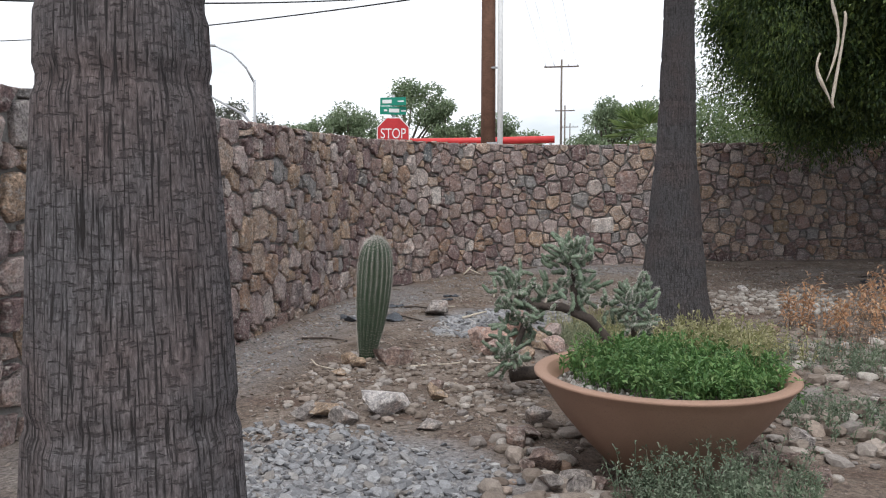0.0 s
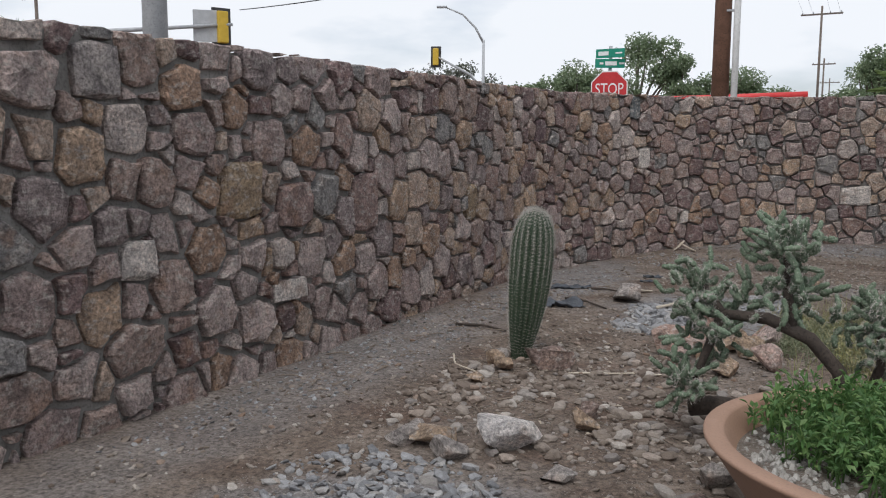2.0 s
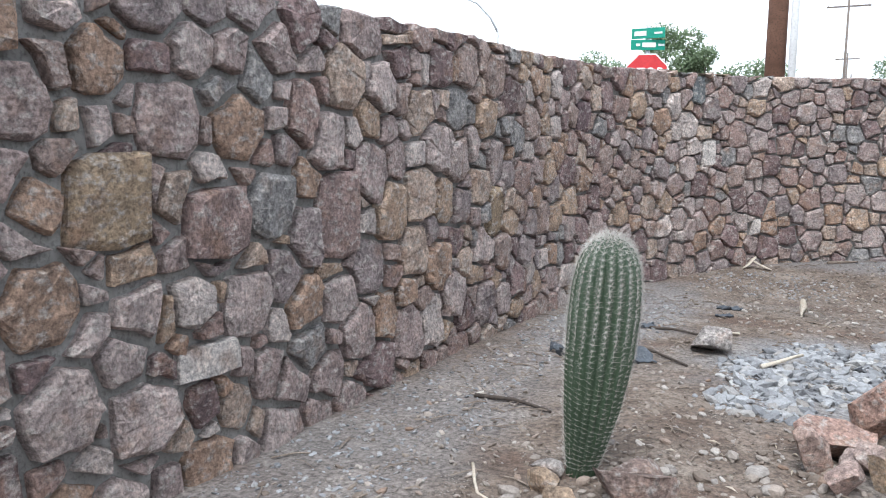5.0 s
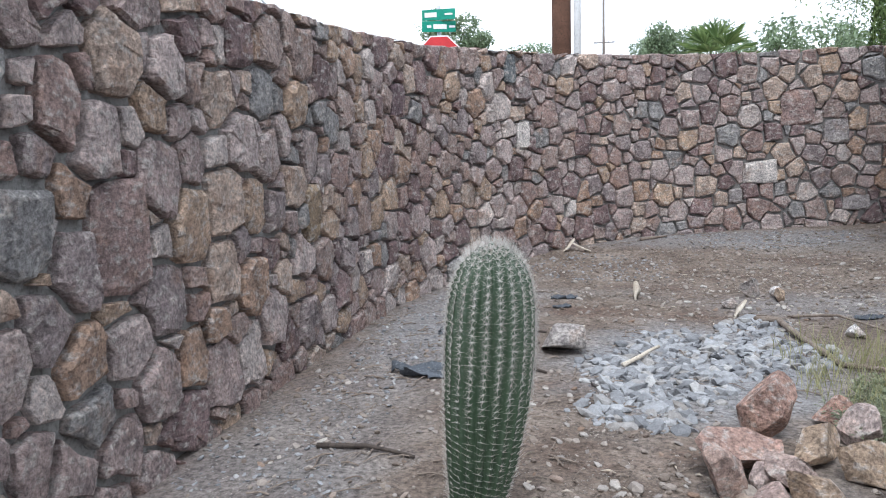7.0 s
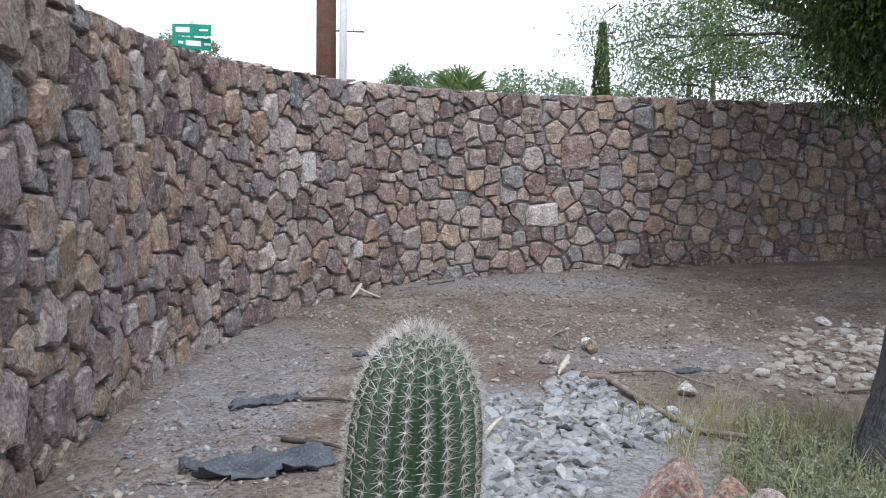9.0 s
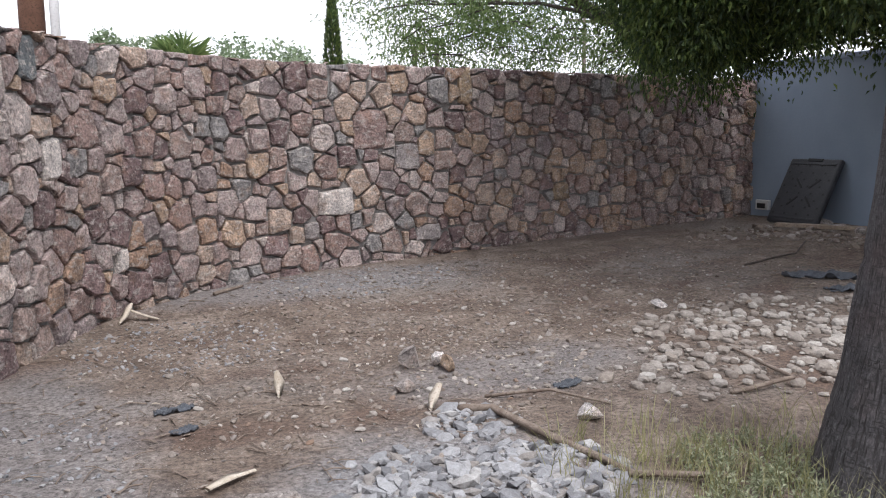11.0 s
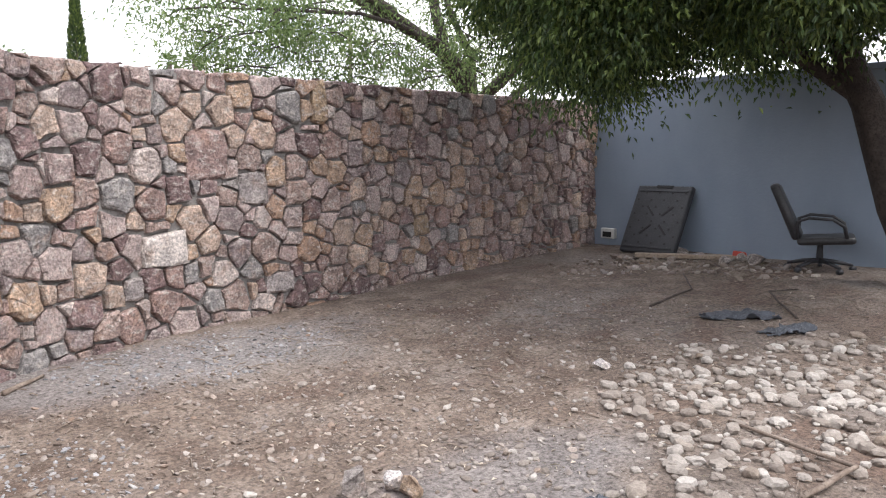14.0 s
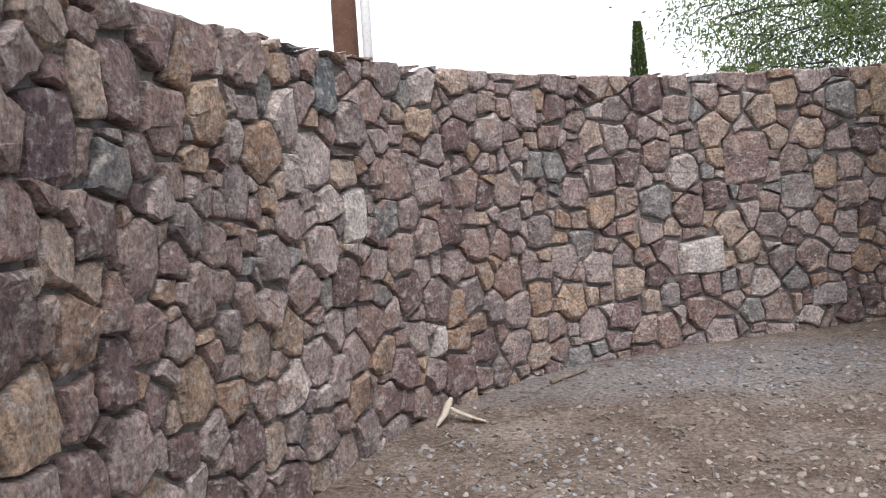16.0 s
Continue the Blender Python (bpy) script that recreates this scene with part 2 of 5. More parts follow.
def near(s, z, reach=0.75):
    a, b = int(s // 0.4), int(z // 0.4)
    k = int(reach // 0.4) + 1
    for i in range(a - k, a + k + 1):
        for j in range(b - k, b + k + 1):
            yield from cells_at.get((i, j), ())


def keep_seed(q):
    cells_at.setdefault((int(q[0] // 0.4), int(q[1] // 0.4)), []).append(q)


for q in seeds:
    keep_seed(q)
for rmin, rmax, goes in ((0.125, 0.16, 1500), (0.09, 0.12, 8000), (0.06, 0.085, 22000), (0.038, 0.05, 9000)):
    for _ in range(goes):
        s, z, r = rs.uniform(0, LENGTH), rs.uniform(-0.05, 2.03), rs.uniform(rmin, rmax)
        # smaller stones were laid beyond the bend
        r *= 1.0 - 0.19 * smooth(11.5, 14.5, s)
        # stones keep clear of one another, farther across than up in places
        asp = rs.choice((0.72, 0.85, 1.0, 1.2, 1.35))
        ok = True
        for o in near(s, z):
            w = (asp + o[4]) * 0.5
            ds, dz = (s - o[0]) / math.sqrt(w), (z - o[1]) * math.sqrt(w)
            if ds * ds + dz * dz < (rs.uniform(0.72, 0.95) * (r + o[2])) ** 2:
                ok = False
                break
        if ok:
            q = (s, z, r, None, asp)
            seeds.append(q)
            keep_seed(q)


def clip(poly, nx, nz, c):
    """Keeps the part of a polygon where nx*s + nz*z <= c."""
    out = []
    for i in range(len(poly)):
        a, b = poly[i], poly[(i + 1) % len(poly)]
        da, db = nx * a[0] + nz * a[1] - c, nx * b[0] + nz * b[1] - c
        if da <= 0:
            out.append(a)
        if (da < 0 < db) or (db < 0 < da):
            t = da / (da - db)
            out.append((a[0] + (b[0] - a[0]) * t, a[1] + (b[1] - a[1]) * t))
    return out


def stone_outline(q):
    """The power cell of a seed among its neighbours, shrunk by the joint and with its corners knocked off."""
    s, z, r = q[:3]
    if q[3]:
        hw, hh = q[5], q[6]
        box_ = [(-1, -0.9), (0.2, -1), (1, -0.85), (1.02, 0.3), (0.9, 1), (-0.3, 0.95), (-0.95, 0.8), (-1.03, 0.0)]
        return [(s + u * hw * rs.uniform(0.92, 1.06), z + v * hh * rs.uniform(0.92, 1.06)) for u, v in box_]
    big = 0.5
    poly = [(s - big, max(z - big, -0.12)), (s + big, max(z - big, -0.12)), (s + big, min(z + big, top_z(s))), (s - big, min(z + big, top_z(s)))]
    joint = rs.uniform(0.003, 0.009) + 0.006 * smooth(12.5, 10.0, s)
    for o in near(s, z, 1.0):
        if o is q:
            continue
        ds, dz = o[0] - s, o[1] - z
        d2 = ds * ds + dz * dz
        if d2 > 1.0 or d2 < 1e-9:
            continue
        dd = math.sqrt(d2)
        nx, nz = ds / dd, dz / dd
        # neighbours cut along slightly turned lines
        k = (d2 + r * r - o[2] * o[2]) / (2 * dd)
        if o[3]:
            k = dd - min(o[5] / max(abs(nx), 1e-3), o[6] / max(abs(nz), 1e-3)) * 0.94
        k = max(k, 0.02)
        tw = 0.16 * math.sin(37.0 * (s + o[0]) + 23.0 * (z + o[1])) - 0.2 * math.sin(4 * math.atan2(nz, nx))
        ca, sa = math.cos(tw), math.sin(tw)
        mx, mz = nx * ca - nz * sa, nx * sa + nz * ca
        px, pz = s + nx * (k - joint), z + nz * (k - joint)
        poly = clip(poly, mx, mz, mx * px + mz * pz)
        if len(poly) < 3:
            return None
    # merge short edges, then round the corners
    for _ in range(3):
        merged, i = [], 0
        while i < len(poly):
            a, b = poly[i], poly[(i + 1) % len(poly)]
            if len(poly) > 4 and i + 1 < len(poly) and math.hypot(b[0] - a[0], b[1] - a[1]) < 0.035:
                merged.append(((a[0] + b[0]) / 2, (a[1] + b[1]) / 2))
                i += 2
            else:
                merged.append(a)
                i += 1
        poly = merged
    bent = []
    for i in range(len(poly)):
        a, b = poly[i], poly[(i + 1) % len(poly)]
        bent.append((a[0] + rs.uniform(-0.008, 0.008), a[1] + rs.uniform(-0.008, 0.008)))
        L = math.hypot(b[0] - a[0], b[1] - a[1])
        if L > 0.13:
            t, w = rs.uniform(0.35, 0.65), rs.uniform(-0.014, 0.006)
            bent.append((a[0] + (b[0] - a[0]) * t + (b[1] - a[1]) / L * w, a[1] + (b[1] - a[1]) * t - (b[0] - a[0]) / L * w))
    poly = bent
    out = []
    for i in range(len(poly)):
        a, b, c = poly[i - 1], poly[i], poly[(i + 1) % len(poly)]
        f = rs.uniform(0.05, 0.13)
        out.append((b[0] + (a[0] - b[0]) * f, b[1] + (a[1] - b[1]) * f))
        f = rs.uniform(0.05, 0.13)
        out.append((b[0] + (c[0] - b[0]) * f, b[1] + (c[1] - b[1]) * f))
    return out


def stone_shape(poly):
    """A stone set in the wall: sunk sides, a broken edge and an uneven face."""
    n = len(poly)
    cs, cz = sum(p[0] for p in poly) / n, sum(p[1] for p in poly) / n
    size = math.sqrt(abs(sum(poly[i][0] * poly[(i + 1) % n][1] - poly[(i + 1) % n][0] * poly[i][1] for i in range(n))) / 2)
    h = rs.uniform(0.036, 0.058) + 0.08 * size * rs.random()
    tx, tz = rs.uniform(-0.08, 0.08), rs.uniform(-0.08, 0.08)
    vs = []
    for p in poly:
        vs.append(wall_point(p[0], p[1], -0.03))
    for p in poly:
        k = rs.uniform(0.93, 1.0)
        ds, dz = p[0] - cs, p[1] - cz
        vs.append(wall_point(cs + ds * k, cz + dz * k, h * rs.uniform(0.58, 0.86) + tx * ds + tz * dz))
    for p in poly:
        k = rs.uniform(0.72, 0.92)
        ds, dz = p[0] - cs, p[1] - cz
        vs.append(wall_point(cs + ds * k, cz + dz * k, h * rs.uniform(0.92, 1.08) + tx * ds + tz * dz))
    off = 0.25 * size
    vs.append(wall_point(cs + rs.uniform(-off, off), cz + rs.uniform(-off, off), h * rs.uniform(0.97, 1.1)))
    fs = []
    for i in range(n):
        j = (i + 1) % n
        fs.append((i, j, n + j, n + i))
        fs.append((n + i, n + j, 2 * n + j, 2 * n + i))
        fs.append((2 * n + i, 2 * n + j, 3 * n))
    return vs, fs


pieces = []
for q in seeds:
    poly = stone_outline(q)
    if poly and len(poly) >= 6:
        pieces.append((q, poly))
print("stones", len(pieces))
# those that the walk passes nearest stand as pieces of their own, the rest is joined
near_s = run_of(-1.6, 6.6)
order = sorted(range(len(pieces)), key=lambda i: (pieces[i][0][3] is None, abs(pieces[i][0][0] - near_s)))
joined = Heap()
for rank, i in enumerate(order):
    q, poly = pieces[i]
    vs, fs = stone_shape(poly)
    if rank < 300:
        mesh_part("stone", vs, fs, q[3] or STONE_EACH, wall)
    else:
        joined.add(vs, fs)
tagged(mesh_part("stonework", joined.v, joined.f, STONE_MANY, wall), kind="stuff")

# ---- ground: one sheet to the horizon, finely cut in the yard ----
DIRT, n, l, b = shader("yard_dirt", 0.97)
at = n.new("ShaderNodeTexCoord").outputs["Object"]
broad = noise_node(n, l, 0.55, 5, at)
mid = noise_node(n, l, 3.2, 8, at, None, 0.68)
fine = noise_node(n, l, 42, 10, at, None, 0.75)
soil = ramp(n, l, mid, [(0.3, (0.095, 0.068, 0.052)), (0.5, (0.165, 0.126, 0.101)), (0.72, (0.285, 0.235, 0.197))])
dust = ramp(n, l, broad, [(0.5, (0, 0, 0)), (0.66, (0.6, 0.6, 0.6))])
soil = mixed(n, l, dust, soil, (0.22, 0.205, 0.195))
damp = ramp(n, l, noise_node(n, l, 0.9, 6, at, (1, 2.2, 1)), [(0.51, (0, 0, 0)), (0.65, (0.75, 0.75, 0.75))])
soil = mixed(n, l, damp, soil, (0.115, 0.072, 0.053))
ragged = noise_node(n, l, 3.5, 6, at, None, 0.7)
for px, py, rx, ry, gain in ((0.21, 2.23, 0.9, 0.65, 0.8), (0.37, 6.72, 0.75, 0.95, 0.75), (1.3, 8.2, 0.9, 0.45, 0.4), (-1.28, 4.36, 0.5, 3.2, 0.35), (-1.09, 7.85, 0.55, 1.5, 0.5),
                             (0.9, 10.6, 1.7, 0.5, 0.45), (-0.11, 1.7, 0.4, 0.35, 0.9)):
    mp = n.new("ShaderNodeMapping")
    mp.inputs["Scale"].default_value = (1 / rx, 1 / ry, 0)
    mp.inputs["Location"].default_value = (-px / rx, -py / ry, 0)
    l.new(at, mp.inputs[0])
    far = n.new("ShaderNodeVectorMath")
    far.operation = "LENGTH"
    l.new(mp.outputs[0], far.inputs[0])
    add = n.new("ShaderNodeMath")
    add.operation = "ADD"
    l.new(far.outputs["Value"], add.inputs[0])
    l.new(ragged, add.inputs[1])
    soft_edge = ramp(n, l, add.outputs[0], [(0.7, (gain, gain, gain)), (1.0, (0, 0, 0))])
    half = n.new("ShaderNodeMath")
    half.operation = "MULTIPLY"
    half.inputs[1].default_value = 0.62
    l.new(add.outputs[0], half.inputs[0])
    l.new(half.outputs[0], soft_edge.node.inputs[0])
    soil = mixed(n, l, soft_edge, soil, (0.25, 0.25, 0.262))
grains = ramp(n, l, fine, [(0.36, (0.28, 0.265, 0.255)), (0.62, (1.38, 1.38, 1.38))])
soil = mixed(n, l, 1.0, soil, grains, "MULTIPLY")
cellular = n.new("ShaderNodeTexVoronoi")
cellular.inputs["Scale"].default_value = 85
l.new(at, cellular.inputs["Vector"])
chips = ramp(n, l, cellular.outputs["Distance"], [(0.2, (1, 1, 1)), (0.34, (0, 0, 0))])
few = ramp(n, l, noise_node(n, l, 5.5, 4, at), [(0.5, (0, 0, 0)), (0.62, (0.7, 0.7, 0.7))])
chips = mixed(n, l, 1.0, chips, few, "MULTIPLY")
chip_tone = ramp(n, l, cellular.outputs["Color"], [(0.2, (0.24, 0.21, 0.185)), (0.8, (0.5, 0.46, 0.42))])
l.new(mixed(n, l, chips, soil, chip_tone), b.inputs["Base Color"])
high = n.new("ShaderNodeMath")
high.operation = "ADD"
l.new(fine, high.inputs[0])
l.new(chips, high.inputs[1])
bump(n, l, b, high.outputs[0], 0.8, 0.012)

gx = [-3000, -600, -120, -40, -14] + list(np.arange(-6, 12.01, 0.14)) + [18, 40, 120, 600, 3000]
gy = [-3000, -600, -120, -30, -12] + list(np.arange(-6, 14.01, 0.14)) + [20, 40, 120, 600, 3000]
gv = [(float(x), float(y), ground_z(x, y)) for y in gy for x in gx]
gf = [(j * len(gx) + i, j * len(gx) + i + 1, (j + 1) * len(gx) + i + 1, (j + 1) * len(gx) + i) for j in range(len(gy) - 1) for i in range(len(gx) - 1)]
ground = mesh_part("ground", gv, gf, DIRT, None, smooth=True)
tagged(ground, "dry brown and grey dirt yard with gravel and litter", "ground", kind="structure")

# ---- painted wall at the far end ----
PAINT, n, l, b = shader("pale_blue_paint", 0.75)
at = n.new("ShaderNodeTexCoord").outputs["Object"]
stain = ramp(n, l, noise_node(n, l, 1.3, 6, at, (1, 1, 0.5)), [(0.3, (0.215, 0.265, 0.335)), (0.7, (0.27, 0.322, 0.395))])
l.new(stain, b.inputs["Base Color"])
bump(n, l, b, noise_node(n, l, 30, 8, at), 0.3, 0.01)
painted = thing("wall_painted", (6.88, 12.0, 0), "plain block wall painted pale blue", "wall", kind="structure")
bm = bmesh.new()
box(bm, (0.25, 17.0, 2.5), pose(0.125, -8.4, 0.9), 0.012)
part("wall_face", bm, PAINT, painted)
bm = bmesh.new()
box(bm, (0.31, 17.0, 0.06), pose(0.13, -8.4, 2.165), 0.01)
part("wall_cap", bm, PAINT, painted)

# ---- palms ----


def palm_bark(name, k):
    m, n, l, b = shader(name, 0.92)
    at = n.new("ShaderNodeTexCoord").outputs["Object"]
    sep = n.new("ShaderNodeSeparateXYZ")
    l.new(at, sep.inputs[0])
    ang = n.new("ShaderNodeMath")
    ang.operation = "ARCTAN2"
    l.new(sep.outputs[0], ang.inputs[0])
    l.new(sep.outputs[1], ang.inputs[1])
    comb = n.new("ShaderNodeCombineXYZ")
    l.new(ang.outputs[0], comb.inputs[0])
    l.new(sep.outputs[2], comb.inputs[2])
    up = noise_node(n, l, 1.0, 5, comb.outputs[0], (30, 1, 8.5), 0.6)
    across = noise_node(n, l, 1.0, 5, comb.outputs[0], (5.5, 1, 105), 0.6)
    fine = noise_node(n, l, 1.0, 9, comb.outputs[0], (30, 1, 40), 0.7)
    crack = ramp(n, l, up, [(0.4, (0.95, 0.95, 0.95)), (0.47, (0, 0, 0))])
    ring = ramp(n, l, across, [(0.4, (0.6, 0.6, 0.6)), (0.47, (0, 0, 0))])
    both = mixed(n, l, 1.0, crack, ring, "LIGHTEN")
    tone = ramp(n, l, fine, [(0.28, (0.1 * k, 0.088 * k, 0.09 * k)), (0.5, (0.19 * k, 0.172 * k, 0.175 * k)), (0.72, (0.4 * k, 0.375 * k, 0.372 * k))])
    rosy = ramp(n, l, noise_node(n, l, 2.4, 4, at), [(0.45, (0.9, 0.92, 0.95)), (0.7, (1.05, 0.85, 0.8))])
    tone = mixed(n, l, 1.0, tone, rosy, "MULTIPLY")
    l.new(mixed(n, l, both, tone, (0.04, 0.034, 0.035)), b.inputs["Base Color"])
    hgt = n.new("ShaderNodeMath")
    hgt.operation = "SUBTRACT"
    l.new(fine, hgt.inputs[0])
    l.new(both, hgt.inputs[1])
    bump(n, l, b, hgt.outputs[0], 0.9, 0.02)
    return m


BARK = palm_bark("palm_bark", 1.0)
# the same bark pattern with its tones halved, for the second trunk
DARKER_BARK = palm_bark("darker_palm_bark", 0.5)


def palm(at, profile, label, lean=(0, 0), turn=0, bark=BARK):
    """A palm's trunk: a flared foot, fissured bark with old leaf-base rings."""
    base = thing("palm", (at[0], at[1], ground_z(*at) - 0.05), label, "palm tree", "palms in the yard", turn=turn)
    rn = random.Random(int(at[0] * 100))
    heights = np.concatenate([np.arange(0, 3.2, 0.02), np.arange(3.2, 7.01, 0.1)])
    sides = 120
    groove = [rn.uniform(-1, 1) for _ in range(sides)]
    vs, fs = [], []
    for h in heights:
        r0 = float(np.interp(h, [p[0] for p in profile], [p[1] for p in profile]))
        ring_in = 0.006 * (noise.noise(Vector((0, 0, h * 14))) > 0.25)
        for k in range(sides):
            a = 2 * math.pi * k / sides
            q = Vector((math.cos(a) * 3, math.sin(a) * 3, h * 2.2))
            fis = noise.noise(Vector((math.cos(a) * 13, math.sin(a) * 13, h * 1.6)))
            r = r0 + 0.012 * noise.noise(q) - 0.010 * max(0.0, fis) - ring_in + 0.0025 * groove[k]
            vs.append((r * math.cos(a) + lean[0] * h, r * math.sin(a) + lean[1] * h, float(h)))
    for i in range(len(heights) - 1):
        for k in range(sides):
            k2 = (k + 1) % sides
            fs.append((i * sides + k, i * sides + k2, (i + 1) * sides + k2, (i + 1) * sides + k))
    fs.append(tuple((len(heights) - 1) * sides + k for k in range(sides)))
    mesh_part("trunk", vs, fs, bark, base, smooth=True)
    return base


palm((0.408, 0.3), [(0, 0.222), (0.4, 0.202), (0.83, 0.181), (1.18, 0.16), (1.57, 0.143), (2.1, 0.134), (7, 0.12)], "grey-brown palm trunk with deeply fissured bark", (-0.004, -0.003))
palm((1.875, 6.18), [(0, 0.4), (0.16, 0.345), (0.44, 0.28), (0.91, 0.225), (1.78, 0.161), (2.65, 0.128), (7, 0.12)], "dark palm trunk with a flared foot among weeds", (0.0, 0.0), 0, DARKER_BARK)

# ---- planter bowl ----
CLAY = speckled("tan_fibreglass", (0.29, 0.175, 0.122), (0.34, 0.21, 0.15), (0.26, 0.165, 0.12), 0.7, 2.5, 120, 0.15)
bowl = thing("planter_bowl", (1.522, 2.785, -0.085), "wide shallow tan planter bowl full of weeds", "planter")
sec = [(0.0, 0.0), (0.15, 0.0), (0.21, 0.02), (0.34, 0.105), (0.48, 0.22), (0.6, 0.335), (0.7, 0.45), (0.738, 0.492), (0.752, 0.5), (0.752, 0.507), (0.745, 0.511),
       (0.68, 0.511), (0.672, 0.505), (0.65, 0.465), (0.6, 0.41), (0.5, 0.35)]
vs, fs = [], []
for r, z in sec:
    for k in range(96):
        a = 2 * math.pi * k / 96
        vs.append((r * math.cos(a), r * math.sin(a), z))
for i in range(len(sec) - 1):
    for k in range(96):
        k2 = (k + 1) % 96
        fs.append((i * 96 + k, i * 96 + k2, (i + 1) * 96 + k2, (i + 1) * 96 + k))
bowl.scale = (0.785, 0.785, 1)
mesh_part("bowl", vs, fs, CLAY, bowl, smooth=True)
SOIL = speckled("planter_soil", (0.09, 0.07, 0.055), (0.16, 0.13, 0.11), (0.3, 0.28, 0.26), 0.95, 12, 90, 0.8)
bm = bmesh.new()
bmesh.ops.create_circle(bm, cap_ends=True, radius=0.64, segments=64)
bmesh.ops.translate(bm, vec=(0, 0, 0.44), verts=bm.verts)
part("soil", bm, SOIL, bowl)
WHITE_GRIT = speckled("white_grit", (0.3, 0.285, 0.265), (0.42, 0.4, 0.375), (0.2, 0.185, 0.17), 0.9, 30, 90, 0.3)
rb = random.Random(4)
grit = Heap()
for _ in range(300):
    a, q = rb.uniform(2.6, 5.2), rb.uniform(0.3, 0.6)
    x, y, r = q * math.cos(a), q * math.sin(a), rb.uniform(0.006, 0.018)
    grit.add(*tube([(x, y, 0.435), (x + rb.uniform(-r, r), y + rb.uniform(-r, r), 0.44 + r * 0.8)], [r, r * 0.6], 5))
tagged(mesh_part("grit", grit.v, grit.f, WHITE_GRIT, bowl, "white gravel"), kind="stuff")

# ---- ribbed cactus ----
SKIN = speckled("cactus_skin", (0.03, 0.055, 0.028), (0.048, 0.078, 0.042), (0.075, 0.1, 0.07), 0.55, 5, 70, 0.15)
SPINE = speckled("cactus_spine", (0.44, 0.42, 0.385), (0.54, 0.51, 0.47), (0.42, 0.33, 0.3), 0.6, 20, 120, 0.0)
CAC = (-0.45, 4.7)
cactus = thing("cactus", (*CAC, ground_z(*CAC) - 0.02), "ribbed green columnar cactus with white spines, standing in dirt", "cactus")
prof_h = [0.0, 0.05, 0.15, 0.3, 0.5, 0.68, 0.8, 0.88, 0.935, 0.97, 0.99, 1.0]
prof_r = [0.052, 0.056, 0.076, 0.1, 0.12, 0.126, 0.122, 0.11, 0.09, 0.062, 0.033, 0.012]
RIBS = 21


def cactus_axis(h):
    return 0.075 * h + 0.015 * math.sin(h * 3), 0.02 * h


vs, fs, hs = [], [], np.linspace(0, 1.0, 70)
sides = RIBS * 6
for h in hs:
    r0 = float(np.interp(h, prof_h, prof_r))
    ax, ay = cactus_axis(h)
    for k in range(sides):
        a = 2 * math.pi * k / sides
        w = abs(math.cos(a * RIBS / 2))
        r = r0 * (0.8 + 0.23 * w ** 0.8)
        vs.append((ax + r * math.cos(a), ay + r * math.sin(a), float(h)))
for i in range(len(hs) - 1):
    for k in range(sides):
        k2 = (k + 1) % sides
        fs.append((i * sides + k, i * sides + k2, (i + 1) * sides + k2, (i + 1) * sides + k))
fs.append(tuple((len(hs) - 1) * sides + k for k in range(sides)))
mesh_part("body", vs, fs, SKIN, cactus, smooth=True)
cactus.scale = (1, 1, 0.92)
rn = random.Random(3)
sp = Heap()
for rib in range(RIBS):
    a = 2 * math.pi * rib / RIBS
    h = 0.06
    while h < 0.998:
        r0 = float(np.interp(h, prof_h, prof_r)) * 1.03
        dr = (float(np.interp(min(h + 0.01, 1), prof_h, prof_r)) - float(np.interp(h - 0.01, prof_h, prof_r))) / 0.02
        ax, ay = cactus_axis(h)
        out = Vector((math.cos(a), math.sin(a), -dr)).normalized()
        side = Vector((-math.sin(a), math.cos(a), 0))
        up_v = out.cross(side)
        c = Vector((ax + r0 * math.cos(a), ay + r0 * math.sin(a), h))
        top = smooth(0.9, 1.0, h)
        for k in range(4 + int(9 * smooth(0.35, 0.85, h))):
            t = 2 * math.pi * (k + rn.random() * 0.6) / 9
            d = out * rn.uniform(0.25, 0.75 + top) + (side * math.cos(t) + up_v * math.sin(t)) * rn.uniform(0.7, 1.1)
            d.normalize()
            L = rn.uniform(0.016, 0.032) * (1 + 0.5 * top)
            w = d.cross(Vector((0.3, 0.5, 0.8))).normalized() * 0.0008
            w2 = d.cross(w).normalized() * 0.0008
            sp.add([tuple(c + w), tuple(c - w + w2), tuple(c - w2), tuple(c + d * L)], [(0, 1, 3), (1, 2, 3), (2, 0, 3)])
        h += rn.uniform(0.019, 0.024) * (1 - 0.35 * top)
tagged(mesh_part("spine_cover", sp.v, sp.f, SPINE, cactus, "white and pinkish needle spines"), kind="stuff")

# ---- rocks ----


def rock_mesh(name, size, seed, material, cuts=11, sub=3):
    """An angular broken rock: a ball cut by chance planes and roughened."""
    rn = random.Random(seed)
    bm = bmesh.new()
    bmesh.ops.create_icosphere(bm, subdivisions=sub, radius=1.0)
    planes = []
    for _ in range(cuts):
        d = Vector((rn.gauss(0, 1), rn.gauss(0, 1), rn.gauss(0, 1))).normalized()
        planes.append((d, rn.uniform(0.34, 0.62)))
    off = Vector((seed * 3.7, seed * 1.3, 0))
    for v in bm.verts:
        for d, k in planes:
            over = v.co.dot(d) - k
            if over > 0:
                v.co -= d * over
        v.co *= 1 + 0.05 * noise.noise(v.co * 3.5 + off)
        v.co = Vector((v.co.x * size[0], v.co.y * size[1], v.co.z * size[2])) * 0.6
    me = bpy.data.meshes.new(name)
    bm.to_mesh(me)
    bm.free()
    me.materials.append(material)
    return me


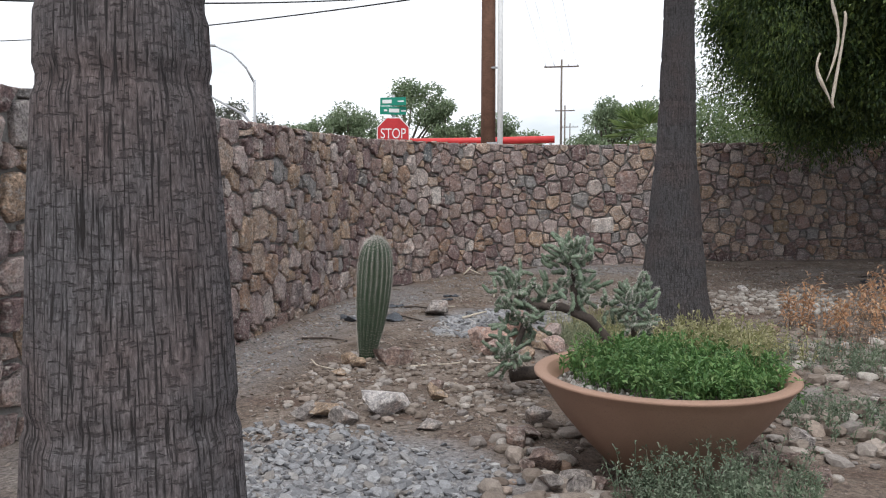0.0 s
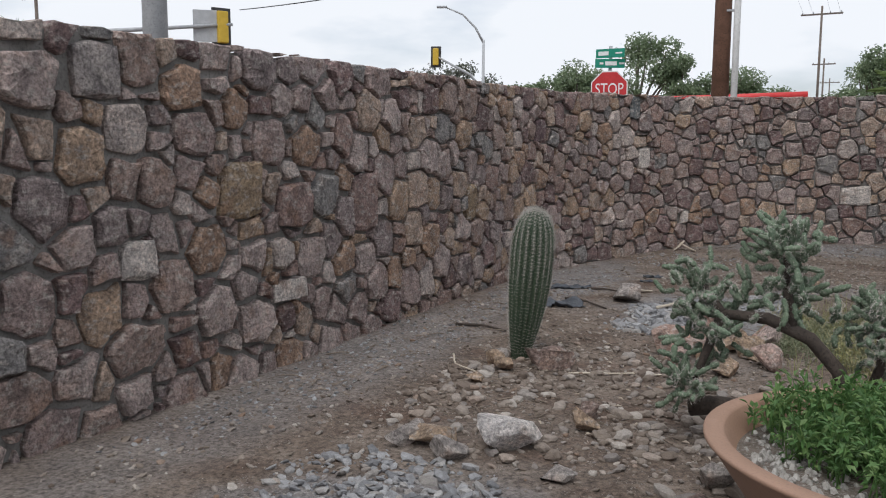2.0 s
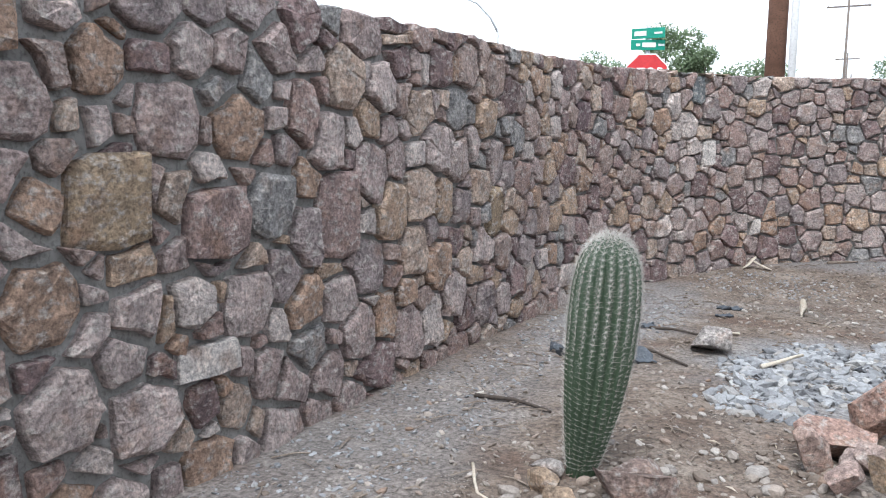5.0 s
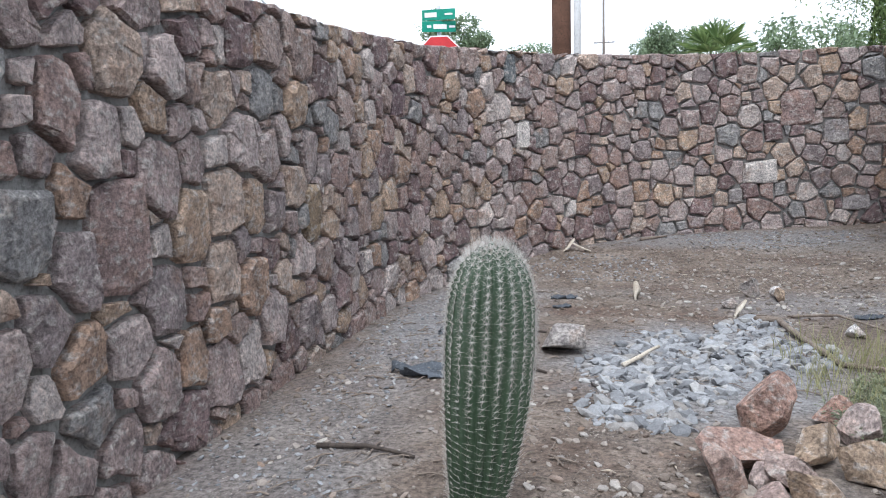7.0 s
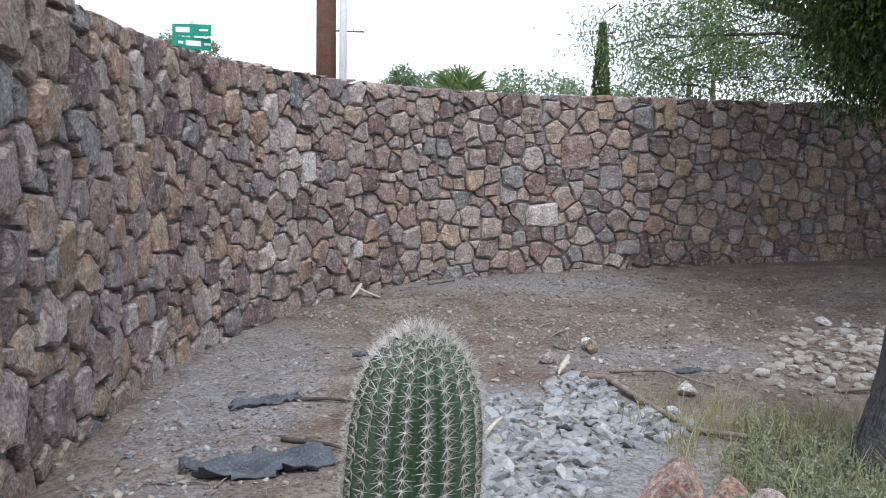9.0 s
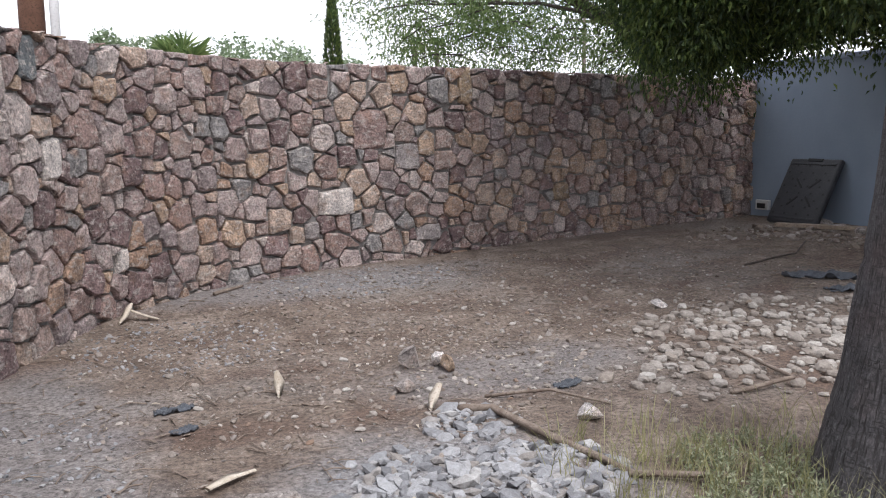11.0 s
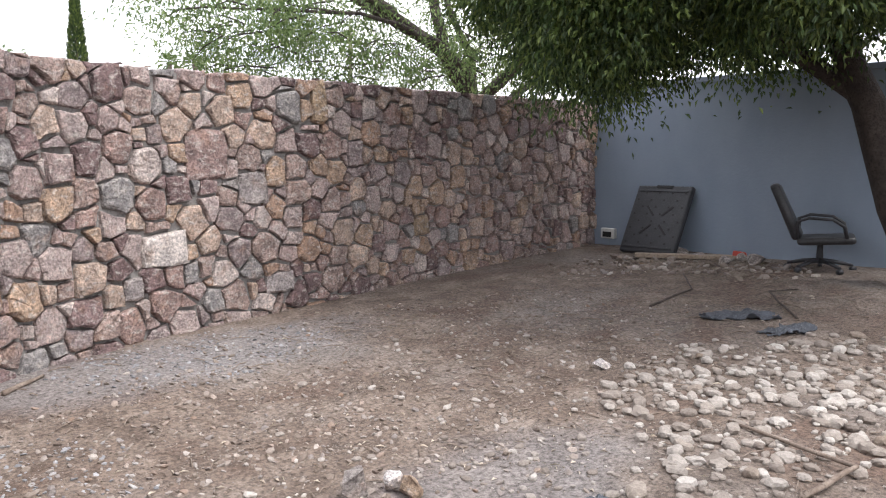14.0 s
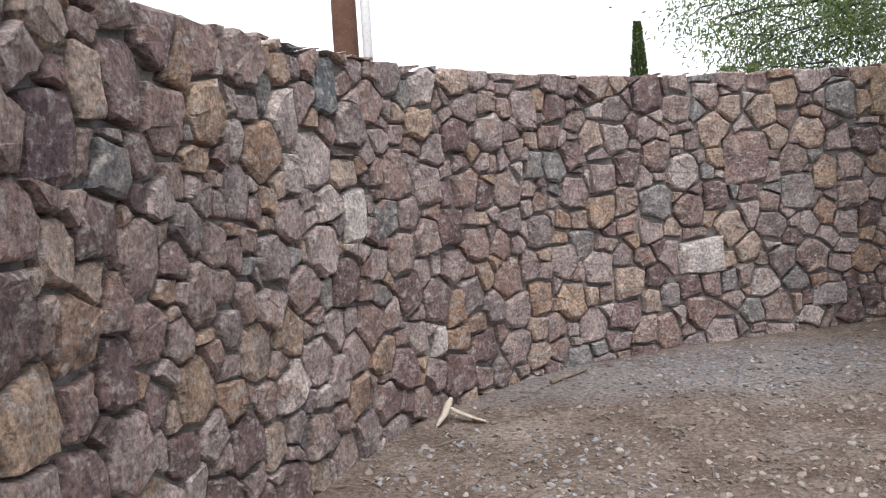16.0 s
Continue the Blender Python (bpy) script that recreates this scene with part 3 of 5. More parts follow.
def rock(at, size, material, label, seed, group="", turn=0, tilt=0):
    me = rock_mesh("rock", size, seed, material)
    ob = new("rock", me)
    low = min(v.co.z for v in me.vertices)
    ob.matrix_world = pose(at[0], at[1], ground_z(*at) - low * 0.82, tilt, 0, turn)
    return tagged(ob, label, "rock", group)


def loose_stone(name, tones):
    """Small worn stones: one tone a stone, faintly mottled and dusty."""
    m, n, l, b = shader(name, 0.9)
    at = n.new("ShaderNodeTexCoord").outputs["Object"]
    base = ramp(n, l, n.new("ShaderNodeNewGeometry").outputs["Random Per Island"], tones)
    mottle = ramp(n, l, noise_node(n, l, 45, 6, at), [(0.3, (0.7, 0.68, 0.67)), (0.7, (1.08, 1.08, 1.08))])
    fine = noise_node(n, l, 160, 6, at)
    grit = ramp(n, l, fine, [(0.35, (0.82, 0.82, 0.82)), (0.65, (1.1, 1.1, 1.1))])
    base = mixed(n, l, 1.0, base, mottle, "MULTIPLY")
    l.new(mixed(n, l, 1.0, base, grit, "MULTIPLY"), b.inputs["Base Color"])
    bump(n, l, b, fine, 0.5, 0.004)
    return m


ROCK_WHITE = one_stone("pale_rock", (0.8, 0.78, 0.76))
ROCK_RED = stone_material("red_rock", True, [(0.0, (0.42, 0.26, 0.2)), (0.4, (0.52, 0.38, 0.33)), (0.7, (0.56, 0.46, 0.42)), (1.0, (0.44, 0.27, 0.19))])
ROCK_BROWN = one_stone("brown_rock", (0.3, 0.225, 0.195))
ROCK_GREY = one_stone("grey_rock", (0.44, 0.41, 0.385))
ROCK_TAN = one_stone("tan_rock", (0.46, 0.35, 0.25))

rock((0.09, 3.24), (0.25, 0.27, 0.27), ROCK_WHITE, "pale white chunk of rock lying on gravel", 31, turn=50)
rock((0.29, 3.59), (0.17, 0.13, 0.12), ROCK_TAN, "tan pointed rock on brown dirt", 12, turn=40)
rock((0.37, 3.03), (0.18, 0.11, 0.07), ROCK_GREY, "flat dark grey rock on dirt", 13)
rock((-0.21, 3.16), (0.26, 0.2, 0.12), ROCK_TAN, "tan pinkish rock in grey gravel", 14, turn=60)
rock((-0.08, 3.02), (0.16, 0.16, 0.12), ROCK_GREY, "grey rock in gravel", 15, turn=10)
rock((-0.33, 3.12), (0.24, 0.16, 0.1), ROCK_GREY, "grey flat rock in gravel", 16, turn=80)
rock((-0.34, 6.88), (0.3, 0.22, 0.22), ROCK_GREY, "grey block of stone with a pale top", 17, turn=15)
rock((-0.23, 4.54), (0.3, 0.22, 0.2), ROCK_BROWN, "smooth brown rock at the foot of the cactus", 18, "rocks round the cactus", turn=25)
rock((-0.5, 4.47), (0.14, 0.12, 0.13), ROCK_TAN, "tan rock at the foot of the cactus", 19, "rocks round the cactus")
rock((-0.41, 4.4), (0.12, 0.12, 0.14), ROCK_TAN, "small tan rock at the foot of the cactus", 20, "rocks round the cactus", turn=70)
rock((-0.56, 4.63), (0.13, 0.1, 0.1), ROCK_GREY, "small grey rock at the foot of the cactus", 21, "rocks round the cactus")
rock((-0.24, 4.71), (0.2, 0.13, 0.15), ROCK_BROWN, "brown rock at the foot of the cactus", 22, "rocks round the cactus", turn=50)
rock((-0.46, 4.08), (0.15, 0.12, 0.06), ROCK_TAN, "flat tan rock on dirt", 23)
rock((0.26, 3.77), (0.13, 0.1, 0.09), ROCK_BROWN, "small brown rock on dirt", 24)
RED = [(0.37, 5.32, 0.4, 0.24, 0.26), (0.55, 5.62, 0.3, 0.24, 0.36), (0.68, 5.46, 0.34, 0.22, 0.22), (0.31, 5.11, 0.24, 0.2, 0.2), (0.52, 5.21, 0.34, 0.26, 0.16),
       (0.77, 5.3, 0.22, 0.2, 0.24), (0.81, 5.87, 0.2, 0.16, 0.16), (0.88, 5.65, 0.26, 0.2, 0.16), (0.59, 5.04, 0.22, 0.2, 0.18), (0.9, 5.12, 0.3, 0.22, 0.2),
       (0.42, 4.93, 0.2, 0.16, 0.14), (0.72, 4.87, 0.24, 0.2, 0.16), (0.46, 5.23, 0.16, 0.12, 0.12)]
for i, (x, y, a, c, h) in enumerate(RED):
    rock((x, y + 0.06), (a * 0.92, c * 0.92, h * 0.95), (ROCK_RED, ROCK_RED, ROCK_TAN)[i % 3], "broken reddish-pink rock in a loose heap", 40 + i, "heap of red rocks", turn=37 * i)
rock((0.86, 8.52), (0.17, 0.14, 0.18), ROCK_GREY, "grey-pink stone standing on the dirt", 60, turn=30)
rock((1, 8.47), (0.1, 0.09, 0.12), ROCK_WHITE, "small white stone on the dirt", 61)
rock((1.02, 8.38), (0.14, 0.12, 0.11), ROCK_TAN, "small orange-tan stone on the dirt", 62, turn=75)
rock((0.66, 8.16), (0.14, 0.11, 0.1), ROCK_GREY, "small grey stone on the dirt", 63)
rock((2.9, 8.82), (0.13, 0.1, 0.07), ROCK_WHITE, "pale flat stone on the dirt", 64)
rock((1.24, 7.34), (0.15, 0.12, 0.09), ROCK_WHITE, "pale stone beside a root", 65)
for i, (x, y) in enumerate([(1, 2.56), (1.12, 2.44), (1.25, 2.42), (0.94, 2.76), (0.88, 3), (1.04, 2.3), (0.84, 2.84), (1.16, 2.28), (0.92, 2.52), (1.36, 2.28), (2.12, 2.84), (2.21, 3.09), (2.16, 2.56), (0.91, 3.23)]):
    rock((x, y), (0.16 + 0.05 * math.sin(i * 2.1), 0.13, 0.1 + 0.03 * math.cos(i)), (ROCK_BROWN, ROCK_GREY)[i % 2], "brown river cobble under the rim of the planter", 70 + i, "cobbles round the planter", turn=53 * i)

# loose gravel and rubble
ICO = bmesh.new()
bmesh.ops.create_icosphere(ICO, subdivisions=1, radius=1.0)
ICO_V = [v.co.copy() for v in ICO.verts]
ICO_F = [tuple(v.index for v in f.verts) for f in ICO.faces]
ICO.free()
rg = random.Random(21)


ICO = bmesh.new()
bmesh.ops.create_icosphere(ICO, subdivisions=2, radius=1.0)
BALL_V = [v.co.copy() for v in ICO.verts]
BALL_F = [tuple(v.index for v in f.verts) for f in ICO.faces]
ICO.free()


def cobble(heap, x, y, r, flat=0.7, lift=0.35):
    """A water-worn cobble, lumpy but without sharp corners."""
    sx, sy, sz = r * rg.uniform(0.8, 1.35), r * rg.uniform(0.7, 1.0), r * flat * rg.uniform(0.75, 1.1)
    a, tilt = rg.uniform(0, math.pi), rg.uniform(-0.25, 0.25)
    ca, sa = math.cos(a), math.sin(a)
    off = Vector((rg.uniform(0, 90), rg.uniform(0, 90), 0))
    z0 = ground_z(x, y) + sz * lift
    vs = []
    for v in BALL_V:
        k = 1 + 0.3 * noise.noise(v * 1.5 + off)
        px, py, pz = v.x * sx * k, v.y * sy * k, max(-0.6, min(0.75, v.z)) * sz * k
        vs.append((x + px * ca - py * sa, y + px * sa + py * ca, z0 + pz + tilt * px))
    heap.add(vs, BALL_F)


def pebble(heap, x, y, r, flat=0.6, lift=0.3):
    sx, sy, sz = r * rg.uniform(0.7, 1.3), r * rg.uniform(0.6, 1.1), r * flat * rg.uniform(0.6, 1.1)
    a = rg.uniform(0, math.pi)
    ca, sa = math.cos(a), math.sin(a)
    tx, ty = rg.uniform(-0.5, 0.5), rg.uniform(-0.5, 0.5)
    z0 = ground_z(x, y) + sz * lift
    vs = []
    for v in ICO_V:
        k = rg.uniform(0.72, 1.12)
        px, py, pz = v.x * sx * k, v.y * sy * k, v.z * sz * k
        vs.append((x + px * ca - py * sa, y + px * sa + py * ca, z0 + pz + tx * px + ty * py))
    heap.add(vs, ICO_F)


def in_yard(x, y):
    s = run_of(x, y)
    p, nrm = on_line(s)
    return (x - p.x) * nrm.x + (y - p.y) * nrm.y > 0.07 and x < 6.7


def scatter(name, blobs, count, rmin, rmax, tones, label, flat=0.6, power=2.2, lift=0.3, shape=pebble):
    h = Heap()
    tot = sum(b[2] * b[3] for b in blobs)
    for bx, by, rx, ry in blobs:
        for _ in range(int(count * rx * ry / tot)):
            a, q = rg.uniform(0, 2 * math.pi), math.sqrt(rg.random()) * rg.uniform(0.75, 1.05)
            x, y = bx + math.cos(a) * q * rx, by + math.sin(a) * q * ry
            if in_yard(x, y) and math.hypot(x - 1.535, y - 2.76) > 0.4:
                shape(h, x, y, rmin + (rmax - rmin) * rg.random() ** power, flat, lift)
    ob = mesh_part(name, h.v, h.f, loose_stone(name + "_tones", tones), None)
    return tagged(ob, label, "gravel", kind="stuff")


GREYS = [(0.0, (0.16, 0.162, 0.172)), (0.35, (0.27, 0.273, 0.286)), (0.7, (0.37, 0.373, 0.384)), (0.9, (0.25, 0.228, 0.21)), (1.0, (0.44, 0.435, 0.43))]
EARTH = [(0.0, (0.15, 0.115, 0.094)), (0.3, (0.24, 0.198, 0.165)), (0.55, (0.33, 0.285, 0.25)), (0.75, (0.22, 0.195, 0.182)), (0.88, (0.47, 0.43, 0.39)), (1.0, (0.24, 0.16, 0.115))]
PALES = [(0.0, (0.19, 0.16, 0.138)), (0.35, (0.28, 0.245, 0.215)), (0.75, (0.37, 0.34, 0.308)), (0.92, (0.47, 0.445, 0.41)), (1.0, (0.24, 0.19, 0.15))]
scatter("grey_rubble", [(0.45, 6.95, 0.5, 0.5), (0.15, 6.35, 0.38, 0.38), (0.85, 6.95, 0.3, 0.3), (0.05, 5.95, 0.3, 0.28), (-0.1, 6.6, 0.2, 0.2), (0.75, 7.55, 0.25, 0.25)], 2600, 0.006, 0.06, GREYS, "heap of broken grey mortar rubble on the dirt", 0.6, 3.2, 0.15)
scatter("grey_gravel", [(0.16, 2.28, 0.75, 0.55), (-0.21, 2.7, 0.5, 0.35), (-0.11, 1.7, 0.6, 0.4), (0.5, 1.91, 0.4, 0.5)], 2600, 0.007, 0.042, GREYS, "grey crushed gravel strewn over the dirt", 0.55, 3.0)
scatter("wall_gravel", [(-1.33, 4.47, 0.4, 2.2), (-1.14, 7.41, 0.5, 1.2), (-0.3, 9.4, 0.7, 0.6), (1.2, 10.6, 1.0, 0.55)], 3200, 0.004, 0.018, GREYS, "grey grit along the foot of the wall", 0.55, 2.0)
scatter("dirt_gravel", [(0.25, 4.15, 1.2, 1.3), (0.87, 3.44, 0.8, 0.8), (0.33, 5.08, 1.2, 0.9), (0.5, 8.4, 1.6, 1.2), (0.4, 9.6, 1.6, 0.8), (2.3, 9.6, 2.4, 1.4), (-0.89, 5.95, 0.9, 1.6), (-0.8, 3.18, 0.9, 1.6)], 13000, 0.003, 0.024, EARTH, "small brown and tan stones in the dirt", 0.6, 3.6)
scatter("pale_cobbles", [(2.9, 7.75, 0.9, 0.7), (2.75, 8.35, 0.5, 0.25), (3.8, 7.7, 0.8, 0.65), (2.1, 7.6, 0.5, 0.35), (3.3, 8.5, 0.5, 0.25)], 700, 0.014, 0.047, PALES, "pale rounded cobbles lying in a loose bed", 0.75, 1.7, 0.4, cobble)
scatter("pale_pebbles", [(2.59, 7.85, 1.6, 1.0), (1.6, 8, 0.9, 0.6), (0.6, 8.3, 1.3, 0.8), (2.4, 9.3, 1.5, 0.9)], 750, 0.005, 0.026, PALES, "scattered pale pebbles on the dirt", 0.7, 2.4, 0.35, cobble)
scatter("brown_cobbles", [(1.04, 2.68, 0.4, 0.75), (2.53, 3.21, 0.6, 0.9), (3.2, 5, 1.0, 1.0), (3.5, 6.04, 1.0, 0.8), (1.2, 2.04, 0.6, 0.5), (2.9, 2.12, 0.6, 0.8)], 900, 0.015, 0.07, EARTH, "brown and grey cobbles round the planter", 0.7, 1.6, 0.4, cobble)
scatter("loose_stones", [(0.16, 3.61, 0.9, 0.55), (0.59, 4.26, 0.8, 0.6), (0.08, 4.83, 0.6, 0.5), (-0.41, 4.15, 0.4, 0.5)], 650, 0.01, 0.042, EARTH, "loose tan and brown stones strewn on the dirt", 0.7, 2.3, 0.4, cobble)

# ---- sticks, roots, husks, cloth ----
WOOD_GREY = speckled("dry_wood", (0.16, 0.12, 0.095), (0.27, 0.22, 0.18), (0.1, 0.075, 0.06), 0.9, 14, 90, 0.6)
WOOD_DARK = speckled("dark_wood", (0.05, 0.038, 0.032), (0.09, 0.07, 0.058), (0.03, 0.024, 0.02), 0.9, 14, 90, 0.6)
STRAW = speckled("dry_husk", (0.46, 0.39, 0.31), (0.6, 0.54, 0.46), (0.34, 0.27, 0.2), 0.8, 14, 120, 0.3)


def stick(points, r, material, label, name="stick"):
    pts = []
    for i in range(len(points) - 1):
        a, c = Vector(points[i]), Vector(points[i + 1])
        for k in range(5):
            p = a.lerp(c, k / 5)
            pts.append(p + Vector((0.012 * noise.noise(p * 5), 0.012 * noise.noise(p * 5 + Vector((9, 0, 0))), 0)))
    pts.append(Vector(points[-1]))
    pts = [(p.x, p.y, ground_z(p.x, p.y) + r * 0.7 + p.z) for p in pts]
    rad = [r * (1 - 0.5 * i / len(pts)) * (1 + 0.2 * noise.noise(Vector(p) * 20)) for i, p in enumerate(pts)]
    v, f = tube(pts, rad, 7)
    return tagged(mesh_part(name, v, f, material, None, smooth=True), label, name)


stick([(-1.19, 5.34, 0), (-0.99, 5.34, 0.01), (-0.78, 5.28, 0)], 0.012, WOOD_DARK, "thin dark stick lying on the dirt")
stick([(-0.83, 6.7, 0), (-0.62, 6.6, 0.01), (-0.4, 6.43, 0)], 0.012, WOOD_DARK, "thin dark stick beside a torn cloth")
stick([(-0.83, 7.32, 0), (-0.66, 7.28, 0.01), (-0.48, 7.26, 0)], 0.012, WOOD_DARK, "thin dark stick lying on the dirt")
stick([(0.12, 10.56, 0), (0.37, 10.76, 0)], 0.017, WOOD_GREY, "pale broken piece of wood near the wall")
stick([(0.77, 7.71, 0), (0.89, 7.59, 0.02), (0.98, 7.04, 0.01), (1.04, 6.74, 0), (1.31, 6.52, 0.03)], 0.022, WOOD_GREY, "long grey dry root on the dirt", "root")
stick([(0.99, 7.85, 0), (1.23, 7.63, 0.05), (1.45, 7.44, 0)], 0.01, WOOD_GREY, "thin grey twig on the dirt")
stick([(2.04, 7.26, 0), (2.38, 7.19, 0.04), (2.59, 7.85, 0)], 0.014, WOOD_GREY, "grey twig among cobbles")
stick([(4.3, 9.4, 0), (4.9, 9.4, 0.02), (5.6, 9.9, 0)], 0.009, WOOD_DARK, "dark branch lying under the tree")
stick([(4.6, 8.4, 0), (5.2, 8.9, 0.02), (5.5, 8.8, 0)], 0.008, WOOD_DARK, "dark branch lying under the tree")
stick([(-0.07, 4.49, 0), (0.25, 4.62, 0.01), (0.61, 4.75, 0)], 0.007, STRAW, "thin dry stalk on the dirt")
stick([(-0.84, 4.58, 0), (-0.68, 4.31, 0.02), (-0.46, 4.2, 0)], 0.007, STRAW, "thin curved dry stalk on the dirt")
stick([(-0.02, 6.52, 0.03), (0.16, 6.82, 0.05)], 0.014, STRAW, "tan splinter of wood on rubble")
rl = random.Random(5)
litter = Heap()
for _ in range(1500):
    x, y = rl.choice(((rl.uniform(-1.5, 5.5), rl.uniform(8.2, 11.0)), (rl.uniform(2.0, 6.5), rl.uniform(7, 11)), (rl.uniform(-1.6, 1.0), rl.uniform(3.5, 8.5))))
    if not in_yard(x, y):
        continue
    a, L = rl.uniform(0, math.pi), rl.uniform(0.03, 0.16)
    dx, dy = math.cos(a) * L / 2, math.sin(a) * L / 2
    z = ground_z(x, y) + 0.008
    litter.add(*tube([(x - dx, y - dy, z), (x + dx * 0.2, y + dy * 0.3 + 0.004, z + 0.006), (x + dx, y + dy, z)], rl.uniform(0.0015, 0.004), 4))
tagged(mesh_part("twig_litter", litter.v, litter.f, WOOD_GREY, None), "dry twigs and needles strewn over the dirt", "litter", kind="stuff")
straws = Heap()
for _ in range(360):
    x, y = rl.choice(((rl.uniform(-1.2, 5.5), rl.uniform(8.0, 11.0)), (rl.uniform(-0.6, 1.2), rl.uniform(3.5, 5.4)), (rl.uniform(0.2, 2.2), rl.uniform(7.5, 9.5))))
    if not in_yard(x, y):
        continue
    a, L, w = rl.uniform(0, 6.28), rl.uniform(0.02, 0.06), rl.uniform(0.002, 0.006)
    dx, dy = math.cos(a), math.sin(a)
    z = ground_z(x, y) + 0.006
    straws.add([(x, y, z), (x + dx * L * 0.5 - dy * w, y + dy * L * 0.5 + dx * w, z + 0.006), (x + dx * L, y + dy * L, z + 0.002), (x + dx * L * 0.5 + dy * w, y + dy * L * 0.5 - dx * w, z + 0.01)], [(0, 1, 2), (0, 2, 3)])
tagged(mesh_part("dry_leaf_litter", straws.v, straws.f, STRAW, None), "straw-coloured dry leaves strewn over the dirt", "litter", kind="stuff")


def husk(at, pts, w, label):
    """A curled dry leaf base, thick in the middle."""
    vs, fs = [], []
    n = len(pts)
    for i, (dx, dy, dz) in enumerate(pts):
        k = math.sin(math.pi * (i + 0.4) / n) * w
        x, y = at[0] + dx, at[1] + dy
        z = ground_z(x, y) + dz + 0.01
        d = Vector(pts[min(i + 1, n - 1)]) - Vector(pts[max(i - 1, 0)])
        s = Vector((-d.y, d.x, 0)).normalized() * k if d.xy.length > 1e-4 else Vector((k, 0, 0))
        vs += [(x - s.x, y - s.y, z + k * 0.3), (x, y, z + 0.01), (x + s.x, y + s.y, z + k * 0.3), (x, y, z - 0.006)]
    for i in range(n - 1):
        for k in range(4):
            k2 = (k + 1) % 4
            fs.append((i * 4 + k, i * 4 + k2, (i + 1) * 4 + k2, (i + 1) * 4 + k))
    return tagged(mesh_part("dry_husk", vs, fs, STRAW, None, smooth=True), label, "husk")


husk((-0.5, 10.1), [(-0.09, -0.11, 0.0), (-0.05, -0.05, 0.03), (-0.02, 0.01, 0.07), (0.0, 0.04, 0.09)], 0.026, "curled dry palm husk leaning at the foot of the wall")
husk((-0.5, 10.1), [(-0.02, 0.0, 0.06), (0.03, -0.04, 0.04), (0.09, -0.07, 0.02), (0.16, -0.09, 0.0)], 0.026, "pale dry palm husk lying by the wall")
husk((0.05, 8.3), [(0, 0, 0), (0.01, 0.02, 0.06), (0.0, 0.03, 0.12)], 0.03, "dry pointed husk standing in the dirt")
husk((0.66, 7.79), [(0, 0, 0), (0.03, 0.03, 0.05), (0.07, 0.05, 0.1)], 0.03, "dry pointed husk on rubble")
husk((-0.26, 7.41), [(0, 0, 0.0), (-0.1, -0.05, 0.01), (-0.2, -0.12, 0.01)], 0.03, "pale dry husk lying on the dirt")

CLOTH = speckled("dark_cloth", (0.04, 0.045, 0.055), (0.085, 0.095, 0.115), (0.13, 0.14, 0.155), 0.7, 8, 90, 0.5)


def rag(x, y, sx, sy, seed, label, turn=0, name="torn_cloth"):
    """A crumpled sheet with a torn edge, of some thickness."""
    n = 26
    vs, fs = [], []
    ca, sa = math.cos(radians(turn)), math.sin(radians(turn))
    keep = {}
    for j in range(n + 1):
        for i in range(n + 1):
            u, v = i / n * 2 - 1, j / n * 2 - 1
            if abs(u) ** 2.2 + abs(v) ** 2.2 > 0.95 + 0.75 * noise.noise(Vector((u * 2.3, v * 2.3, seed))):
                continue
            px, py = u * sx / 2, v * sy / 2
            X, Y = x + px * ca - py * sa, y + px * sa + py * ca
            z = ground_z(X, Y) + 0.012 + 0.075 * min(1, sx / 0.5) * max(0, noise.noise(Vector((u * 3 + v * 1.5, v * 2, seed + 5)))) + 0.012 * noise.noise(Vector((u * 9, v * 9, seed)))
            keep[(i, j)] = len(vs)
            vs.append((X, Y, z))
    top = len(vs)
    quads = []
    for j in range(n):
        for i in range(n):
            q = [(i, j), (i + 1, j), (i + 1, j + 1), (i, j + 1)]
            if all(k in keep for k in q):
                quads.append([keep[k] for k in q])
    vs += [(a, c, z - 0.006) for a, c, z in vs]
    used = {}
    for q in quads:
        fs.append(tuple(q))
        fs.append(tuple(k + top for k in reversed(q)))
        for a, c in zip(q, q[1:] + q[:1]):
            used[(a, c)] = used.get((c, a), 0)
    edges = set(used)
    for a, c in list(edges):
        if (c, a) not in edges:
            fs.append((a, a + top, c + top, c))
    return tagged(mesh_part(name, vs, fs, CLOTH, None, smooth=True), label, "cloth")


rag(-0.88, 6.4, 0.62, 0.26, 1, "torn dark grey-blue cloth crumpled on the dirt", 12)
rag(-0.97, 7.28, 0.4, 0.12, 2, "strip of dark torn cloth on the dirt", 30)
rag(-0.45, 8.0, 0.14, 0.07, 3, "scrap of dark cloth on the dirt", 20)
rag(-0.45, 8.3, 0.2, 0.06, 4, "scrap of black cloth on the dirt", 10)
rag(4.42, 8.75, 0.55, 0.24, 5, "dark plastic sheet lying under the tree", -50, "plastic_sheet")
rag(4.28, 8.33, 0.42, 0.2, 6, "crumpled dark plastic sheet on the dirt", -30, "plastic_sheet")
rag(1.44, 7.79, 0.18, 0.09, 7, "scrap of dark rubber on the dirt", 10)
rag(-0.26, 1.75, 0.22, 0.1, 8, "scrap of dark cloth on gravel", 10)

